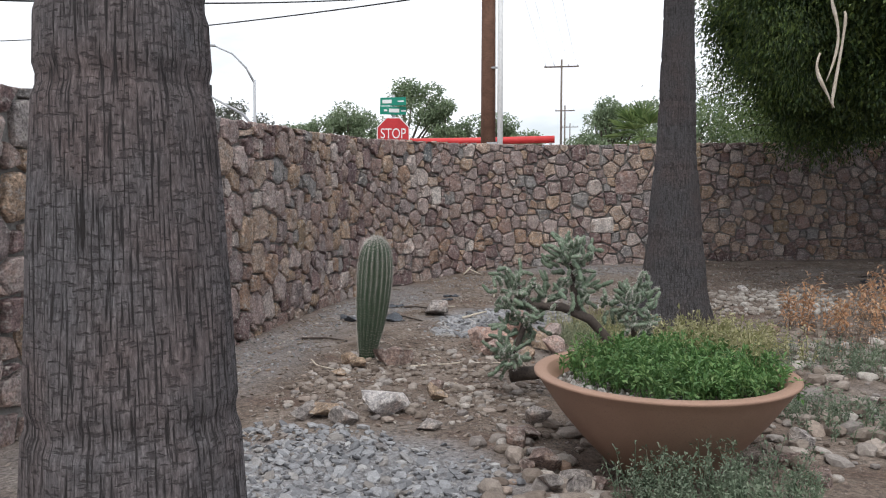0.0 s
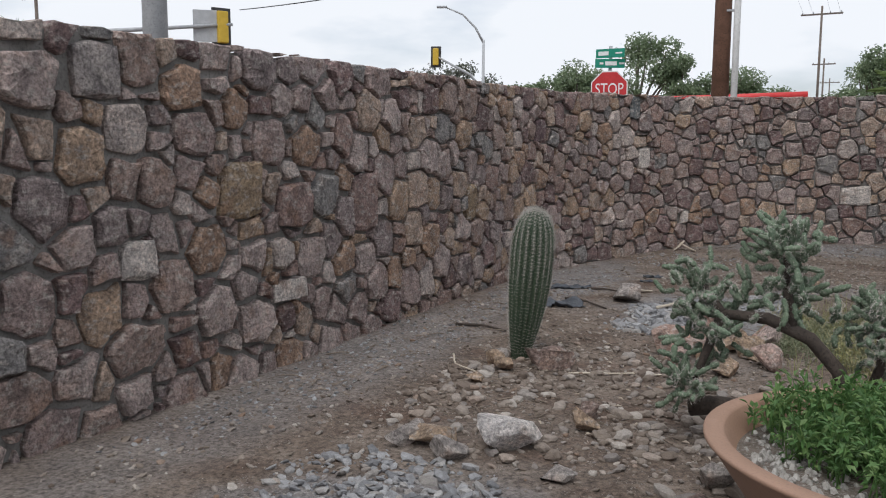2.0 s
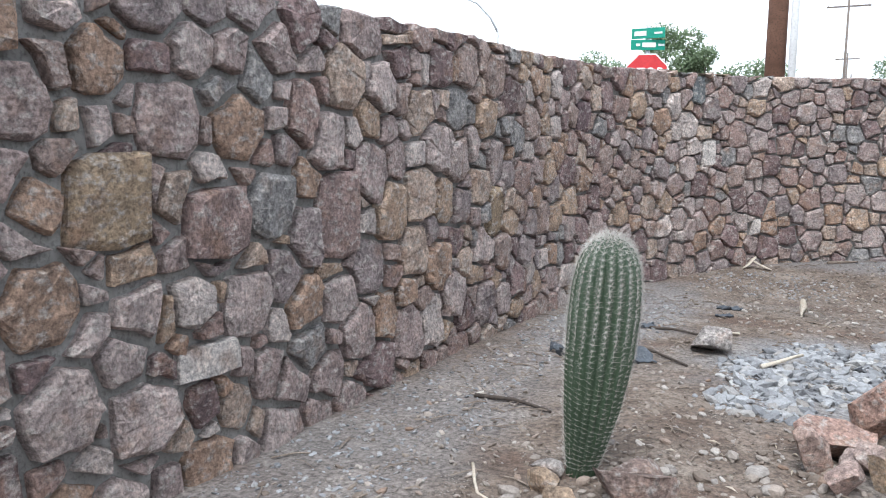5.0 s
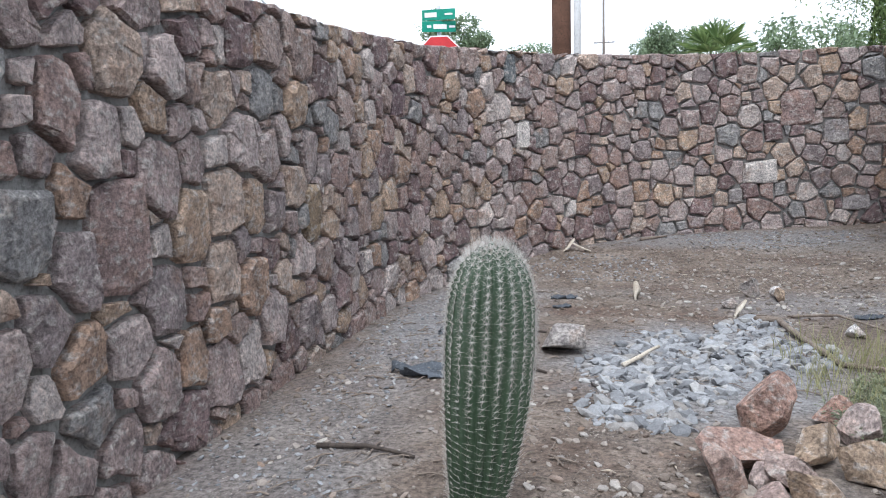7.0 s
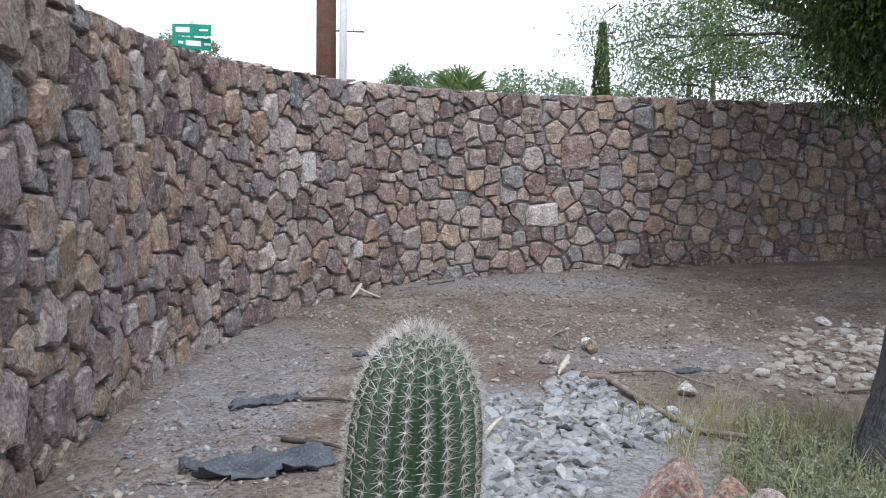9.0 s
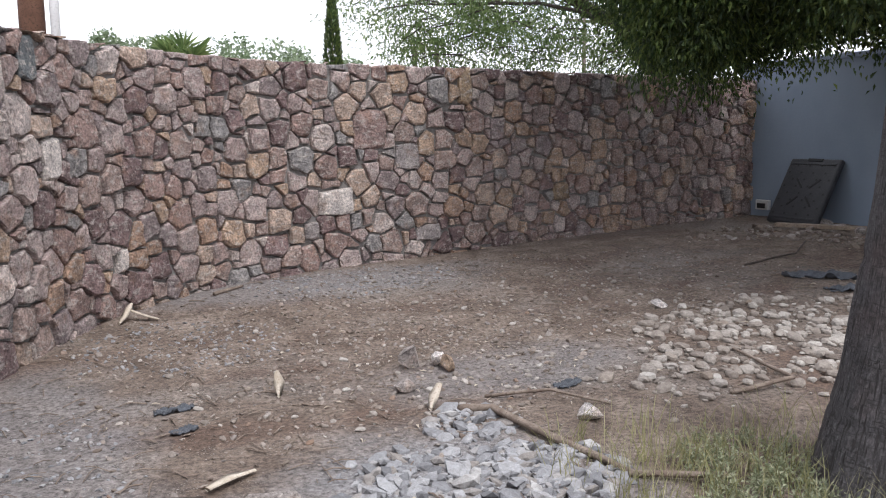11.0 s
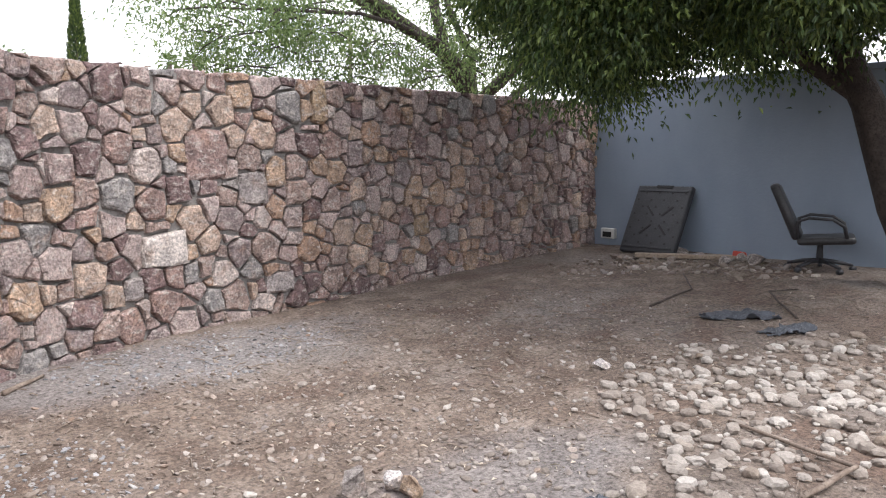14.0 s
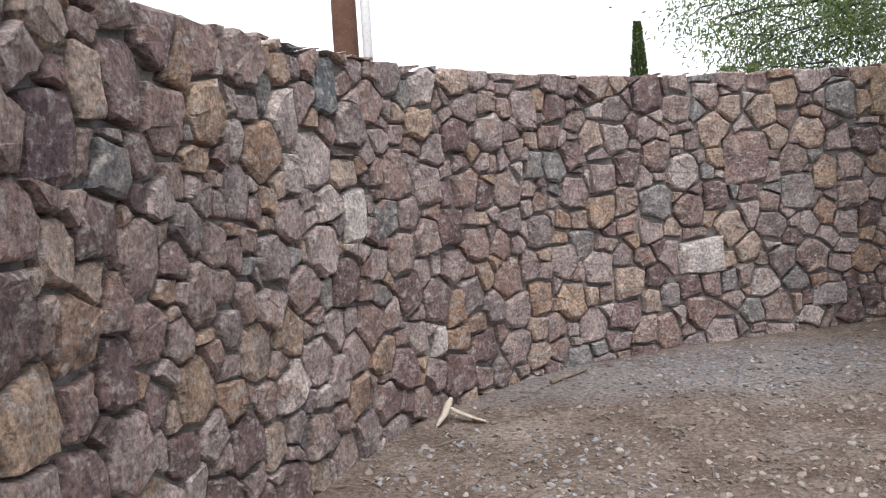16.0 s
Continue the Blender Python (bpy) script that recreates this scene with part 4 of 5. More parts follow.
# ---- leaning panel, box, plank, chair at the painted wall ----
BLACK = speckled("black_plastic", (0.022, 0.023, 0.027), (0.035, 0.036, 0.042), (0.05, 0.05, 0.055), 0.5, 6, 90, 0.15)
panel = thing("utility_tray", (6.47, 10.86, ground_z(6.47, 10.86)), "black slotted plastic tray leaning against the painted wall", "tray")
lean = pose(0, 0, 0, 0, 28, 0)
bm = bmesh.new()
box(bm, (0.07, 0.68, 0.8), lean @ pose(0.0, 0, 0.41), 0.02)
part("board", bm, BLACK, panel)
GROOVE = speckled("black_recess", (0.008, 0.008, 0.009), (0.012, 0.012, 0.013), (0.015, 0.015, 0.016), 0.6, 6, 90, 0.1)
for y, z, turn, L in ((0.09, 0.5, 45, 0.16), (-0.12, 0.5, -45, 0.16), (0.09, 0.28, -45, 0.16), (-0.12, 0.28, 45, 0.16)):
    bm = bmesh.new()
    box(bm, (0.006, L, 0.025), lean @ pose(-0.037, y, z, turn, 0, 0), 0.002)
    part("slot", bm, GROOVE, panel)
for z in (0.07, 0.74):
    bm = bmesh.new()
    box(bm, (0.012, 0.6, 0.025), lean @ pose(-0.04, 0, z), 0.004)
    part("rib", bm, BLACK, panel)
bm = bmesh.new()
for iy in range(8):
    for iz in range(8):
        if (iy + iz) % 2:
            box(bm, (0.006, 0.02, 0.02), lean @ pose(-0.037, -0.28 + iy * 0.08, 0.12 + iz * 0.085), 0.0)
tagged(part("stud", bm, GROOVE, panel), kind="stuff")
bm = bmesh.new()
box(bm, (0.02, 0.2, 0.035), lean @ pose(-0.035, 0, 0.79), 0.006)
part("handle", bm, GROOVE, panel)

WHITE_METAL = speckled("pale_metal", (0.6, 0.6, 0.58), (0.68, 0.68, 0.66), (0.5, 0.5, 0.48), 0.5, 8, 60, 0.1)
outlet = thing("outlet_box", (6.88, 11.62, 0.48), "small pale metal outlet box fixed low on the painted wall", "outlet box")
bm = bmesh.new()
box(bm, (0.06, 0.19, 0.12), pose(-0.035, 0, 0), 0.01)
part("housing", bm, WHITE_METAL, outlet)
bm = bmesh.new()
box(bm, (0.012, 0.12, 0.06), pose(-0.07, 0, -0.01), 0.003)
part("socket", bm, GROOVE, outlet)

PLANK = speckled("weathered_plank", (0.26, 0.2, 0.15), (0.36, 0.29, 0.23), (0.17, 0.13, 0.1), 0.85, 10, 70, 0.4)
pk = thing("plank", (6.5, 10.27, ground_z(6.5, 10.27)), "weathered wooden plank lying along the painted wall", "plank", turn=-59)
bm = bmesh.new()
box(bm, (1.25, 0.13, 0.04), pose(0, 0, 0.025), 0.005)
part("board", bm, PLANK, pk)
RED_PLASTIC = speckled("red_plastic", (0.45, 0.05, 0.03), (0.55, 0.07, 0.04), (0.35, 0.05, 0.03), 0.5, 8, 60, 0.1)
can = thing("red_scrap", (6.72, 9.93, ground_z(6.72, 9.93)), "crushed red plastic scrap in a heap of litter", "scrap")
bm = bmesh.new()
box(bm, (0.1, 0.13, 0.06), pose(0, 0, 0.04, 8, 10, 20), 0.015)
part("shell", bm, RED_PLASTIC, can)
for i, (x, y, a) in enumerate([(6.5, 10.3, 0.2), (6.55, 9.8, 0.16), (6.4, 9.62, 0.2), (6.6, 10.55, 0.18), (6.35, 9.9, 0.14)]):
    rock((x, y), (a, a * 0.8, 0.1), ROCK_GREY, "dull lump of rubble by the painted wall", 120 + i, "litter by the painted wall", turn=40 * i)
scatter("wall_litter", [(6.1, 10, 0.6, 1.2), (5.6, 10.7, 0.8, 0.5)], 420, 0.01, 0.05, EARTH, "dark rubble and litter along the painted wall", 0.6, 1.8)

LEATHER = speckled("black_leather", (0.02, 0.02, 0.022), (0.032, 0.032, 0.035), (0.045, 0.045, 0.048), 0.45, 8, 60, 0.2)
chair = thing("office_chair", (6.45, 9.03, ground_z(6.45, 9.03) - 0.01), "old black office chair with armrests, tilted back, under the tree", "chair", turn=-68)
chair.scale = (0.95, 0.88, 0.77)
# the chair's own front is +x
bm = bmesh.new()
box(bm, (0.5, 0.5, 0.09), pose(0.05, 0, 0.38, 0, -4, 0), 0.035)
part("seat", bm, LEATHER, chair, smooth=True)
bm = bmesh.new()
box(bm, (0.09, 0.48, 0.68), pose(-0.32, 0, 0.7, 0, -20, 0), 0.04)
for v in bm.verts:
    k = (v.co.z - 0.7) / 0.34
    v.co.y *= 1.0 - 0.12 * max(0, k) ** 2
    v.co.x += 0.05 * (1 - k * k)
part("backrest", bm, LEATHER, chair, smooth=True)
for side in (-1, 1):
    v, f = tube([(-0.2, side * 0.27, 0.4), (-0.2, side * 0.29, 0.6), (-0.1, side * 0.29, 0.645), (0.1, side * 0.29, 0.63), (0.2, side * 0.29, 0.55), (0.22, side * 0.27, 0.42)], 0.018, 10)
    mesh_part("armrest", v, f, BLACK, chair, smooth=True)
v, f = tube([(0, 0, 0.1), (0, 0, 0.22), (0, 0, 0.35)], [0.035, 0.03, 0.025], 12)
mesh_part("column", v, f, BLACK, chair, smooth=True)
for k in range(5):
    a = 2 * math.pi * k / 5 + 0.3
    v, f = tube([(0, 0, 0.13), (0.15 * math.cos(a), 0.15 * math.sin(a), 0.115), (0.3 * math.cos(a), 0.3 * math.sin(a), 0.075)], [0.03, 0.024, 0.017], 8)
    leg = mesh_part("leg", v, f, BLACK, chair, smooth=True)
    bm = bmesh.new()
    bmesh.ops.create_cone(bm, cap_ends=True, segments=14, radius1=0.03, radius2=0.03, depth=0.04, matrix=pose(0.3 * math.cos(a), 0.3 * math.sin(a), 0.035, 90, 0, math.degrees(a)))
    part("caster", bm, BLACK, leg, smooth=True)

# ---- plants ----


def leaf_material(name, c1, c2, c3, rough=0.55):
    m, n, l, b = shader(name, rough)
    which = n.new("ShaderNodeNewGeometry").outputs["Random Per Island"]
    tone = ramp(n, l, which, [(0.0, c1), (0.5, c2), (1.0, c3)])
    patch = ramp(n, l, noise_node(n, l, 2.5, 3), [(0.3, (0.75, 0.75, 0.75)), (0.7, (1.2, 1.2, 1.1))])
    l.new(mixed(n, l, 1.0, tone, patch, "MULTIPLY"), b.inputs["Base Color"])
    b.inputs["Subsurface Weight"].default_value = 0.0
    thin = n.new("ShaderNodeBsdfTranslucent")
    l.new(tone, thin.inputs[0])
    mix = n.new("ShaderNodeMixShader")
    mix.inputs[0].default_value = 0.3
    l.new(b.outputs[0], mix.inputs[1])
    l.new(thin.outputs[0], mix.inputs[2])
    l.new(mix.outputs[0], n["Material Output"].inputs[0])
    return m


WEED = leaf_material("weed_leaf", (0.07, 0.15, 0.045), (0.11, 0.22, 0.07), (0.2, 0.3, 0.11))
WEED_PALE = leaf_material("grey_weed_leaf", (0.17, 0.195, 0.12), (0.25, 0.275, 0.175), (0.36, 0.37, 0.26))
GREY_WEED = leaf_material("feathery_weed_leaf", (0.11, 0.155, 0.1), (0.17, 0.22, 0.15), (0.25, 0.29, 0.22))
GRASS = leaf_material("yellow_grass", (0.25, 0.25, 0.11), (0.34, 0.33, 0.17), (0.44, 0.4, 0.25))
ORANGE = leaf_material("withered_leaf", (0.46, 0.25, 0.14), (0.56, 0.33, 0.2), (0.6, 0.43, 0.29))
JUNIPER = leaf_material("dark_needles", (0.026, 0.05, 0.017), (0.055, 0.095, 0.027), (0.15, 0.2, 0.05))
MESQUITE = leaf_material("feathery_leaf", (0.075, 0.125, 0.04), (0.13, 0.2, 0.068), (0.24, 0.31, 0.125))
# far crowns: distance haze is put into the leaf colour, paler and greyer
HAZY_LEAF = leaf_material("hazy_leaf", (0.16, 0.215, 0.125), (0.22, 0.285, 0.175), (0.29, 0.35, 0.23))
CHOLLA = speckled("cholla_skin", (0.1, 0.15, 0.095), (0.17, 0.225, 0.15), (0.34, 0.38, 0.3), 0.8, 12, 110, 0.8)
rp = random.Random(31)


def leaf(heap, p, d, L, w, curl=0.2):
    """A small folded leaf from p along d: two planes meeting at the midrib."""
    d = d.normalized()
    s = d.cross(Vector((rp.uniform(-0.4, 0.4), rp.uniform(-0.4, 0.4), 1)))
    s = s.normalized() if s.length > 1e-4 else Vector((1, 0, 0))
    up_v = s.cross(d)
    m = p + d * L * 0.5
    tip = p + d * L - up_v * L * curl
    heap.add([tuple(p), tuple(m + s * w + up_v * w * 0.4), tuple(tip), tuple(m - s * w + up_v * w * 0.4)], [(0, 1, 2), (0, 2, 3)])


def rand_dir(up=0.0):
    return Vector((rp.gauss(0, 1), rp.gauss(0, 1), rp.gauss(0, 1) + up)).normalized()


def weed_bush(name, spots, label, material, height, leaves, size, stem_material, category="weed", group=""):
    """Leafy weeds over several spots (x, y, z, reach, stalks): stalks under one part, leaves under another."""
    x0, y0, z0 = spots[0][:3]
    base = thing(name, (x0, y0, z0), label, category, group)
    st, lf = Heap(), Heap()
    for x, y, z, reach, stalks in spots:
        for _ in range(stalks):
            a, q = rp.uniform(0, 6.283), math.sqrt(rp.random()) * reach
            px, py = x - x0 + math.cos(a) * q, y - y0 + math.sin(a) * q
            h = height * rp.uniform(0.45, 1.0) * (1 - 0.35 * (q / reach) ** 2)
            lx, ly = rp.uniform(-0.35, 0.35) * h, rp.uniform(-0.35, 0.35) * h
            pts = [Vector((px, py, z - z0 - 0.01)), Vector((px + lx * 0.4, py + ly * 0.4, z - z0 + h * 0.55)), Vector((px + lx, py + ly, z - z0 + h))]
            st.add(*tube(pts, [0.0025, 0.002, 0.001], 4, False))
            for k in range(leaves):
                t = rp.uniform(0.15, 1.0)
                p = pts[0].lerp(pts[1], t * 2) if t < 0.5 else pts[1].lerp(pts[2], t * 2 - 1)
                d = rand_dir(0.5)
                p = p + d * rp.uniform(0, 0.03)
                leaf(lf, p, d, size * rp.uniform(0.6, 1.3), size * rp.uniform(0.16, 0.3))
    tagged(mesh_part("stalk_tangle", st.v, st.f, stem_material, base), kind="stuff")
    tagged(mesh_part("foliage", lf.v, lf.f, material, base), kind="stuff")
    return base


gz = ground_z
ZB = -0.085 + 0.44
weed_bush("planter_weeds", [(1.6, 2.84, ZB, 0.42, 260), (1.36, 2.92, ZB, 0.3, 110), (1.8, 2.76, ZB, 0.3, 100), (1.6, 3.08, ZB, 0.3, 90), (1.64, 2.6, ZB, 0.28, 80)],
          "bright green leafy weeds filling the planter bowl", WEED, 0.22, 20, 0.03, WEED)
weed_bush("planter_tall_weeds", [(1.84, 3, ZB, 0.22, 60), (1.72, 3.18, ZB, 0.15, 40)], "taller yellow-green weeds at the back of the planter", GRASS, 0.34, 12, 0.03, GRASS)
weed_bush("grey_bush", [(1.65, 2.14, gz(1.65, 2.14), 0.26, 70), (1.44, 2.12, gz(1.44, 2.12), 0.14, 26), (1.88, 2.16, gz(1.88, 2.16), 0.22, 50), (1.77, 1.85, gz(1.77, 1.85), 0.2, 30)],
          "feathery grey-green weed growing before the planter", GREY_WEED, 0.3, 36, 0.019, GREY_WEED)
weed_bush("side_weeds", [(2.53, 3.55, gz(2.53, 3.55), 0.35, 80), (2.93, 3.03, gz(2.93, 3.03), 0.4, 70), (2.8, 5.08, gz(2.8, 5.08), 0.5, 90), (3.3, 4.83, gz(3.3, 4.83), 0.45, 80)],
          "low grey-green weeds among brown cobbles", GREY_WEED, 0.2, 22, 0.022, GREY_WEED)
weed_bush("palm_weeds", [(2.1, 5.6, gz(2.1, 5.6), 0.5, 120), (1.65, 5.34, gz(1.65, 5.34), 0.45, 110), (2.4, 5.17, gz(2.4, 5.17), 0.4, 70), (1.9, 4.83, gz(1.9, 4.83), 0.4, 80)],
          "tall yellow-green weeds round the foot of the palm", GRASS, 0.3, 12, 0.03, GRASS)
weed_bush("ground_weeds", [(1.35, 6.18, gz(1.35, 6.18), 0.38, 190), (1.08, 5.87, gz(1.08, 5.87), 0.3, 120), (1.5, 6.62, gz(1.5, 6.62), 0.3, 80), (1.27, 5.6, gz(1.27, 5.6), 0.35, 110)],
          "low pale green weeds spreading by the palm", WEED_PALE, 0.1, 20, 0.021, WEED_PALE)
weed_bush("withered_shrub", [(3.1, 6.52, gz(3.1, 6.52), 0.25, 24), (3.5, 6.23, gz(3.5, 6.23), 0.3, 22), (3.76, 6.97, gz(3.76, 6.97), 0.2, 16)],
          "withered shrub with orange-brown leaves", ORANGE, 0.62, 22, 0.045, WOOD_GREY, "shrub")
weed_bush("dry_shrub", [(3.2, 5.43, gz(3.2, 5.43), 0.5, 60), (3.6, 5, gz(3.6, 5), 0.4, 40)], "straggling dry shrub with thin bare twigs", ORANGE, 0.4, 4, 0.02, WOOD_GREY, "shrub")

blades = Heap()
for gx0, gy0, rr, cnt in ((1.31, 6.33, 0.55, 700), (1.65, 5.95, 0.5, 420), (1.13, 6.82, 0.4, 300), (1.8, 6.62, 0.45, 300), (2.2, 5.87, 0.4, 200), (1.6, 5.17, 0.6, 250)):
    for _ in range(cnt):
        a, q = rp.uniform(0, 6.283), math.sqrt(rp.random()) * rr
        x, y = gx0 + math.cos(a) * q, gy0 + math.sin(a) * q
        z = gz(x, y)
        h = rp.uniform(0.05, 0.19)
        lx, ly, w = rp.uniform(-0.6, 0.6) * h, rp.uniform(-0.6, 0.6) * h, 0.0016
        c, s = math.cos(a * 3) * w, math.sin(a * 3) * w
        blades.add([(x - c, y - s, z), (x + c, y + s, z), (x + lx * 0.4 + c, y + ly * 0.4 + s, z + h * 0.6), (x + lx * 0.4 - c, y + ly * 0.4 - s, z + h * 0.6), (x + lx, y + ly, z + h)], [(0, 1, 2, 3), (3, 2, 4)])
tagged(mesh_part("dry_grass", blades.v, blades.f, GRASS, None), "thin yellow-green grass round the foot of the palm", "grass", kind="stuff")

# ---- cholla ----
cho = thing("cholla_cactus", (1.38, 3.75, gz(1.38, 3.75) - 0.02), "pale green cholla cactus with a dark arching stem", "cactus")
v, f = tube([(0, 0, 0), (-0.05, -0.02, 0.25), (-0.1, -0.03, 0.42), (-0.22, -0.05, 0.55), (-0.4, -0.05, 0.62), (-0.62, -0.03, 0.62)], [0.04, 0.036, 0.032, 0.03, 0.027, 0.02], 10)
mesh_part("stem", v, f, WOOD_DARK, cho, "dark woody arching stem", True)
for pts in ([(-0.3, -0.05, 0.59), (-0.33, 0.0, 0.75), (-0.34, 0.02, 0.92)], [(-0.02, 0, 0.2), (0.06, 0.02, 0.45), (0.05, 0.03, 0.65)], [(-0.6, -0.03, 0.62), (-0.66, -0.06, 0.45), (-0.7, -0.1, 0.33)], [(-0.6, -0.03, 0.62), (-0.68, 0.02, 0.7), (-0.72, 0.02, 0.76)]):
    v, f = tube(pts, [0.024, 0.02, 0.015], 8)
    mesh_part("branch", v, f, WOOD_DARK, cho, smooth=True)
cho.scale = (0.9, 0.9, 0.96)
rc = random.Random(8)
spn = Heap()


def joint(heap, p, d, L, r):
    """One knobbly cholla joint with its spines."""
    n, rings = 8, 7
    pts, rad = [], []
    for i in range(rings):
        t = i / (rings - 1)
        pts.append(p + d * L * t)
        rad.append(r * (0.55 + 0.45 * math.sin(math.pi * min(1, 0.15 + 0.85 * t))) * (1.18 if i % 2 else 0.88))
    heap.add(*tube(pts, rad, n))
    side = d.cross(Vector((0.3, 0.5, 0.81))).normalized()
    w = d.cross(side)
    for _ in range(46):
        a, t = rc.uniform(0, 6.283), rc.random()
        o = side * math.cos(a) + w * math.sin(a)
        c = p + d * L * t + o * r * 0.9
        q = (o + Vector((rc.uniform(-0.7, 0.7), rc.uniform(-0.7, 0.7), rc.uniform(-0.5, 0.8)))).normalized() * rc.uniform(0.01, 0.02)
        e = o.cross(d) * 0.0011
        spn.add([tuple(c + e), tuple(c - e), tuple(c + q)], [(0, 1, 2)])
    return p + d * L


def joint_dir(o, up=0.35):
    return (o + Vector((rc.gauss(0, 0.55), rc.gauss(0, 0.55), rc.gauss(0, 0.5) + up))).normalized()


for cx, cy, cz, reach, count, low in ((-0.34, 0.02, 0.92, 0.2, 34, 0.45), (-0.32, 0.0, 0.74, 0.22, 24, 0.3), (-0.72, 0.02, 0.7, 0.2, 34, 0.25), (-0.66, -0.03, 0.52, 0.17, 22, 0.0),
                                      (-0.72, -0.1, 0.32, 0.14, 20, 0.1), (0.06, 0.03, 0.64, 0.17, 30, 0.45), (0.1, 0.0, 0.48, 0.15, 16, 0.2), (-0.52, 0.02, 0.66, 0.14, 14, 0.3), (-0.1, 0.1, 0.62, 0.12, 10, 0.3)):
    for _ in range(int(count * 1.6)):
        o = Vector((rc.gauss(0, 1), rc.gauss(0, 1), rc.gauss(0, 0.9))).normalized()
        hp = Heap()
        p = Vector((cx, cy, cz)) + o * reach * rc.uniform(0.1, 0.75)
        d = joint_dir(o, low)
        e = joint(hp, p, d, rc.uniform(0.045, 0.085), rc.uniform(0.012, 0.016))
        if rc.random() < 0.75:
            joint(hp, e, joint_dir(d, low), rc.uniform(0.04, 0.08), rc.uniform(0.011, 0.015))
        mesh_part("joint", hp.v, hp.f, CHOLLA, cho, smooth=True)
tagged(mesh_part("spine_fuzz", spn.v, spn.f, SPINE, cho, "dense pale spines"), kind="stuff")
stick([(0.72, 3.8, 0.1), (0.95, 3.78, 0.13), (1.2, 3.7, 0.1)], 0.05, WOOD_DARK, "dark fallen log behind the planter", "log")

# ---- tree with dark drooping needles ----


def limb(parent, pts, radii, material, name="limb"):
    out = []
    for i in range(len(pts) - 1):
        a, c = Vector(pts[i]), Vector(pts[i + 1])
        for k in range(4):
            p = a.lerp(c, k / 4)
            out.append(p + Vector((noise.noise(p * 2.1), noise.noise(p * 2.1 + Vector((7, 0, 0))), noise.noise(p * 2.1 + Vector((0, 7, 0))))) * 0.06 * (1 if i + k else 0))
    out.append(Vector(pts[-1]))
    rad = list(np.interp(np.linspace(0, 1, len(out)), np.linspace(0, 1, len(radii)), radii))
    v, f = tube(out, rad, 10)
    return mesh_part(name, v, f, material, parent, smooth=True)


BARK_DARK = speckled("rough_dark_bark", (0.04, 0.032, 0.028), (0.075, 0.06, 0.052), (0.025, 0.02, 0.018), 0.95, 9, 55, 1.0, 0.03)
tree = thing("juniper_tree", (6.15, 8.1, gz(6.15, 8.1) - 0.03), "dark evergreen tree with low drooping boughs inside the walls", "tree")
limb(tree, [(0, 0, 0), (-0.12, 0.18, 0.7), (-0.26, 0.4, 1.5), (-0.42, 0.62, 2.2), (-0.8, 1.1, 3.2), (-0.9, 1.0, 4.4)], [0.17, 0.14, 0.125, 0.1, 0.07, 0.03], BARK_DARK, "trunk")
for pts in ([(-0.26, 0.4, 1.5), (-0.75, 1.2, 2.25), (-1.6, 2.0, 2.6), (-2.4, 2.0, 2.5)], [(-0.42, 0.62, 2.2), (-1.4, 0.8, 2.7), (-2.4, 0.6, 2.8)], [(-0.2, 0.3, 1.15), (-0.3, -0.3, 2.1), (-0.8, -1.2, 2.7)],
            [(-0.48, 0.7, 2.35), (-0.4, 2.1, 2.8), (-0.9, 2.8, 2.8)], [(-0.8, 1.1, 3.2), (-1.8, 1.6, 3.7), (-2.6, 1.5, 3.6)], [(-0.28, 0.43, 1.6), (0.1, 1.6, 2.3), (0.2, 2.4, 2.5)]):
    limb(tree, pts, [0.062, 0.045, 0.03, 0.015][:len(pts)], BARK_DARK)
rt = random.Random(17)
crown = Heap()


def spray(heap, c, reach, count, droop, L, w):
    """A hanging spray of fine leaves round c."""
    for _ in range(count):
        o = Vector((rt.gauss(0, 0.45), rt.gauss(0, 0.45), rt.gauss(-0.15 * droop, 0.42)))
        p = c + o * reach
        d = Vector((o.x + rt.gauss(0, 0.5), o.y + rt.gauss(0, 0.5), -droop + rt.gauss(0, 0.5)))
        leaf(heap, p, d, L * rt.uniform(0.5, 1.4), w * rt.uniform(0.6, 1.3), 0.3)


for _ in range(680):
    while True:
        u = Vector((rt.uniform(-1, 1), rt.uniform(-1, 1), rt.uniform(-1, 1)))
        if 0.35 < u.length < 1.0:
            break
    c = Vector((-1.35 + u.x * 2.25, 0.8 + u.y * 2.6, 3.45 + u.z * 1.85))
    edge = math.hypot(u.x, u.y)
    if c.z < 1.85 + 0.3 * noise.noise(c * 1.3) + 0.4 * (1 - edge) and edge < 0.95:
        c.z = 1.95 + 0.3 * (1 - edge) + rt.uniform(0, 0.6)
    if 6.15 + c.x > 6.6 and c.z < 2.5:
        continue
    spray(crown, c, rt.uniform(0.3, 0.46), 540, 0.7, 0.054, 0.014)
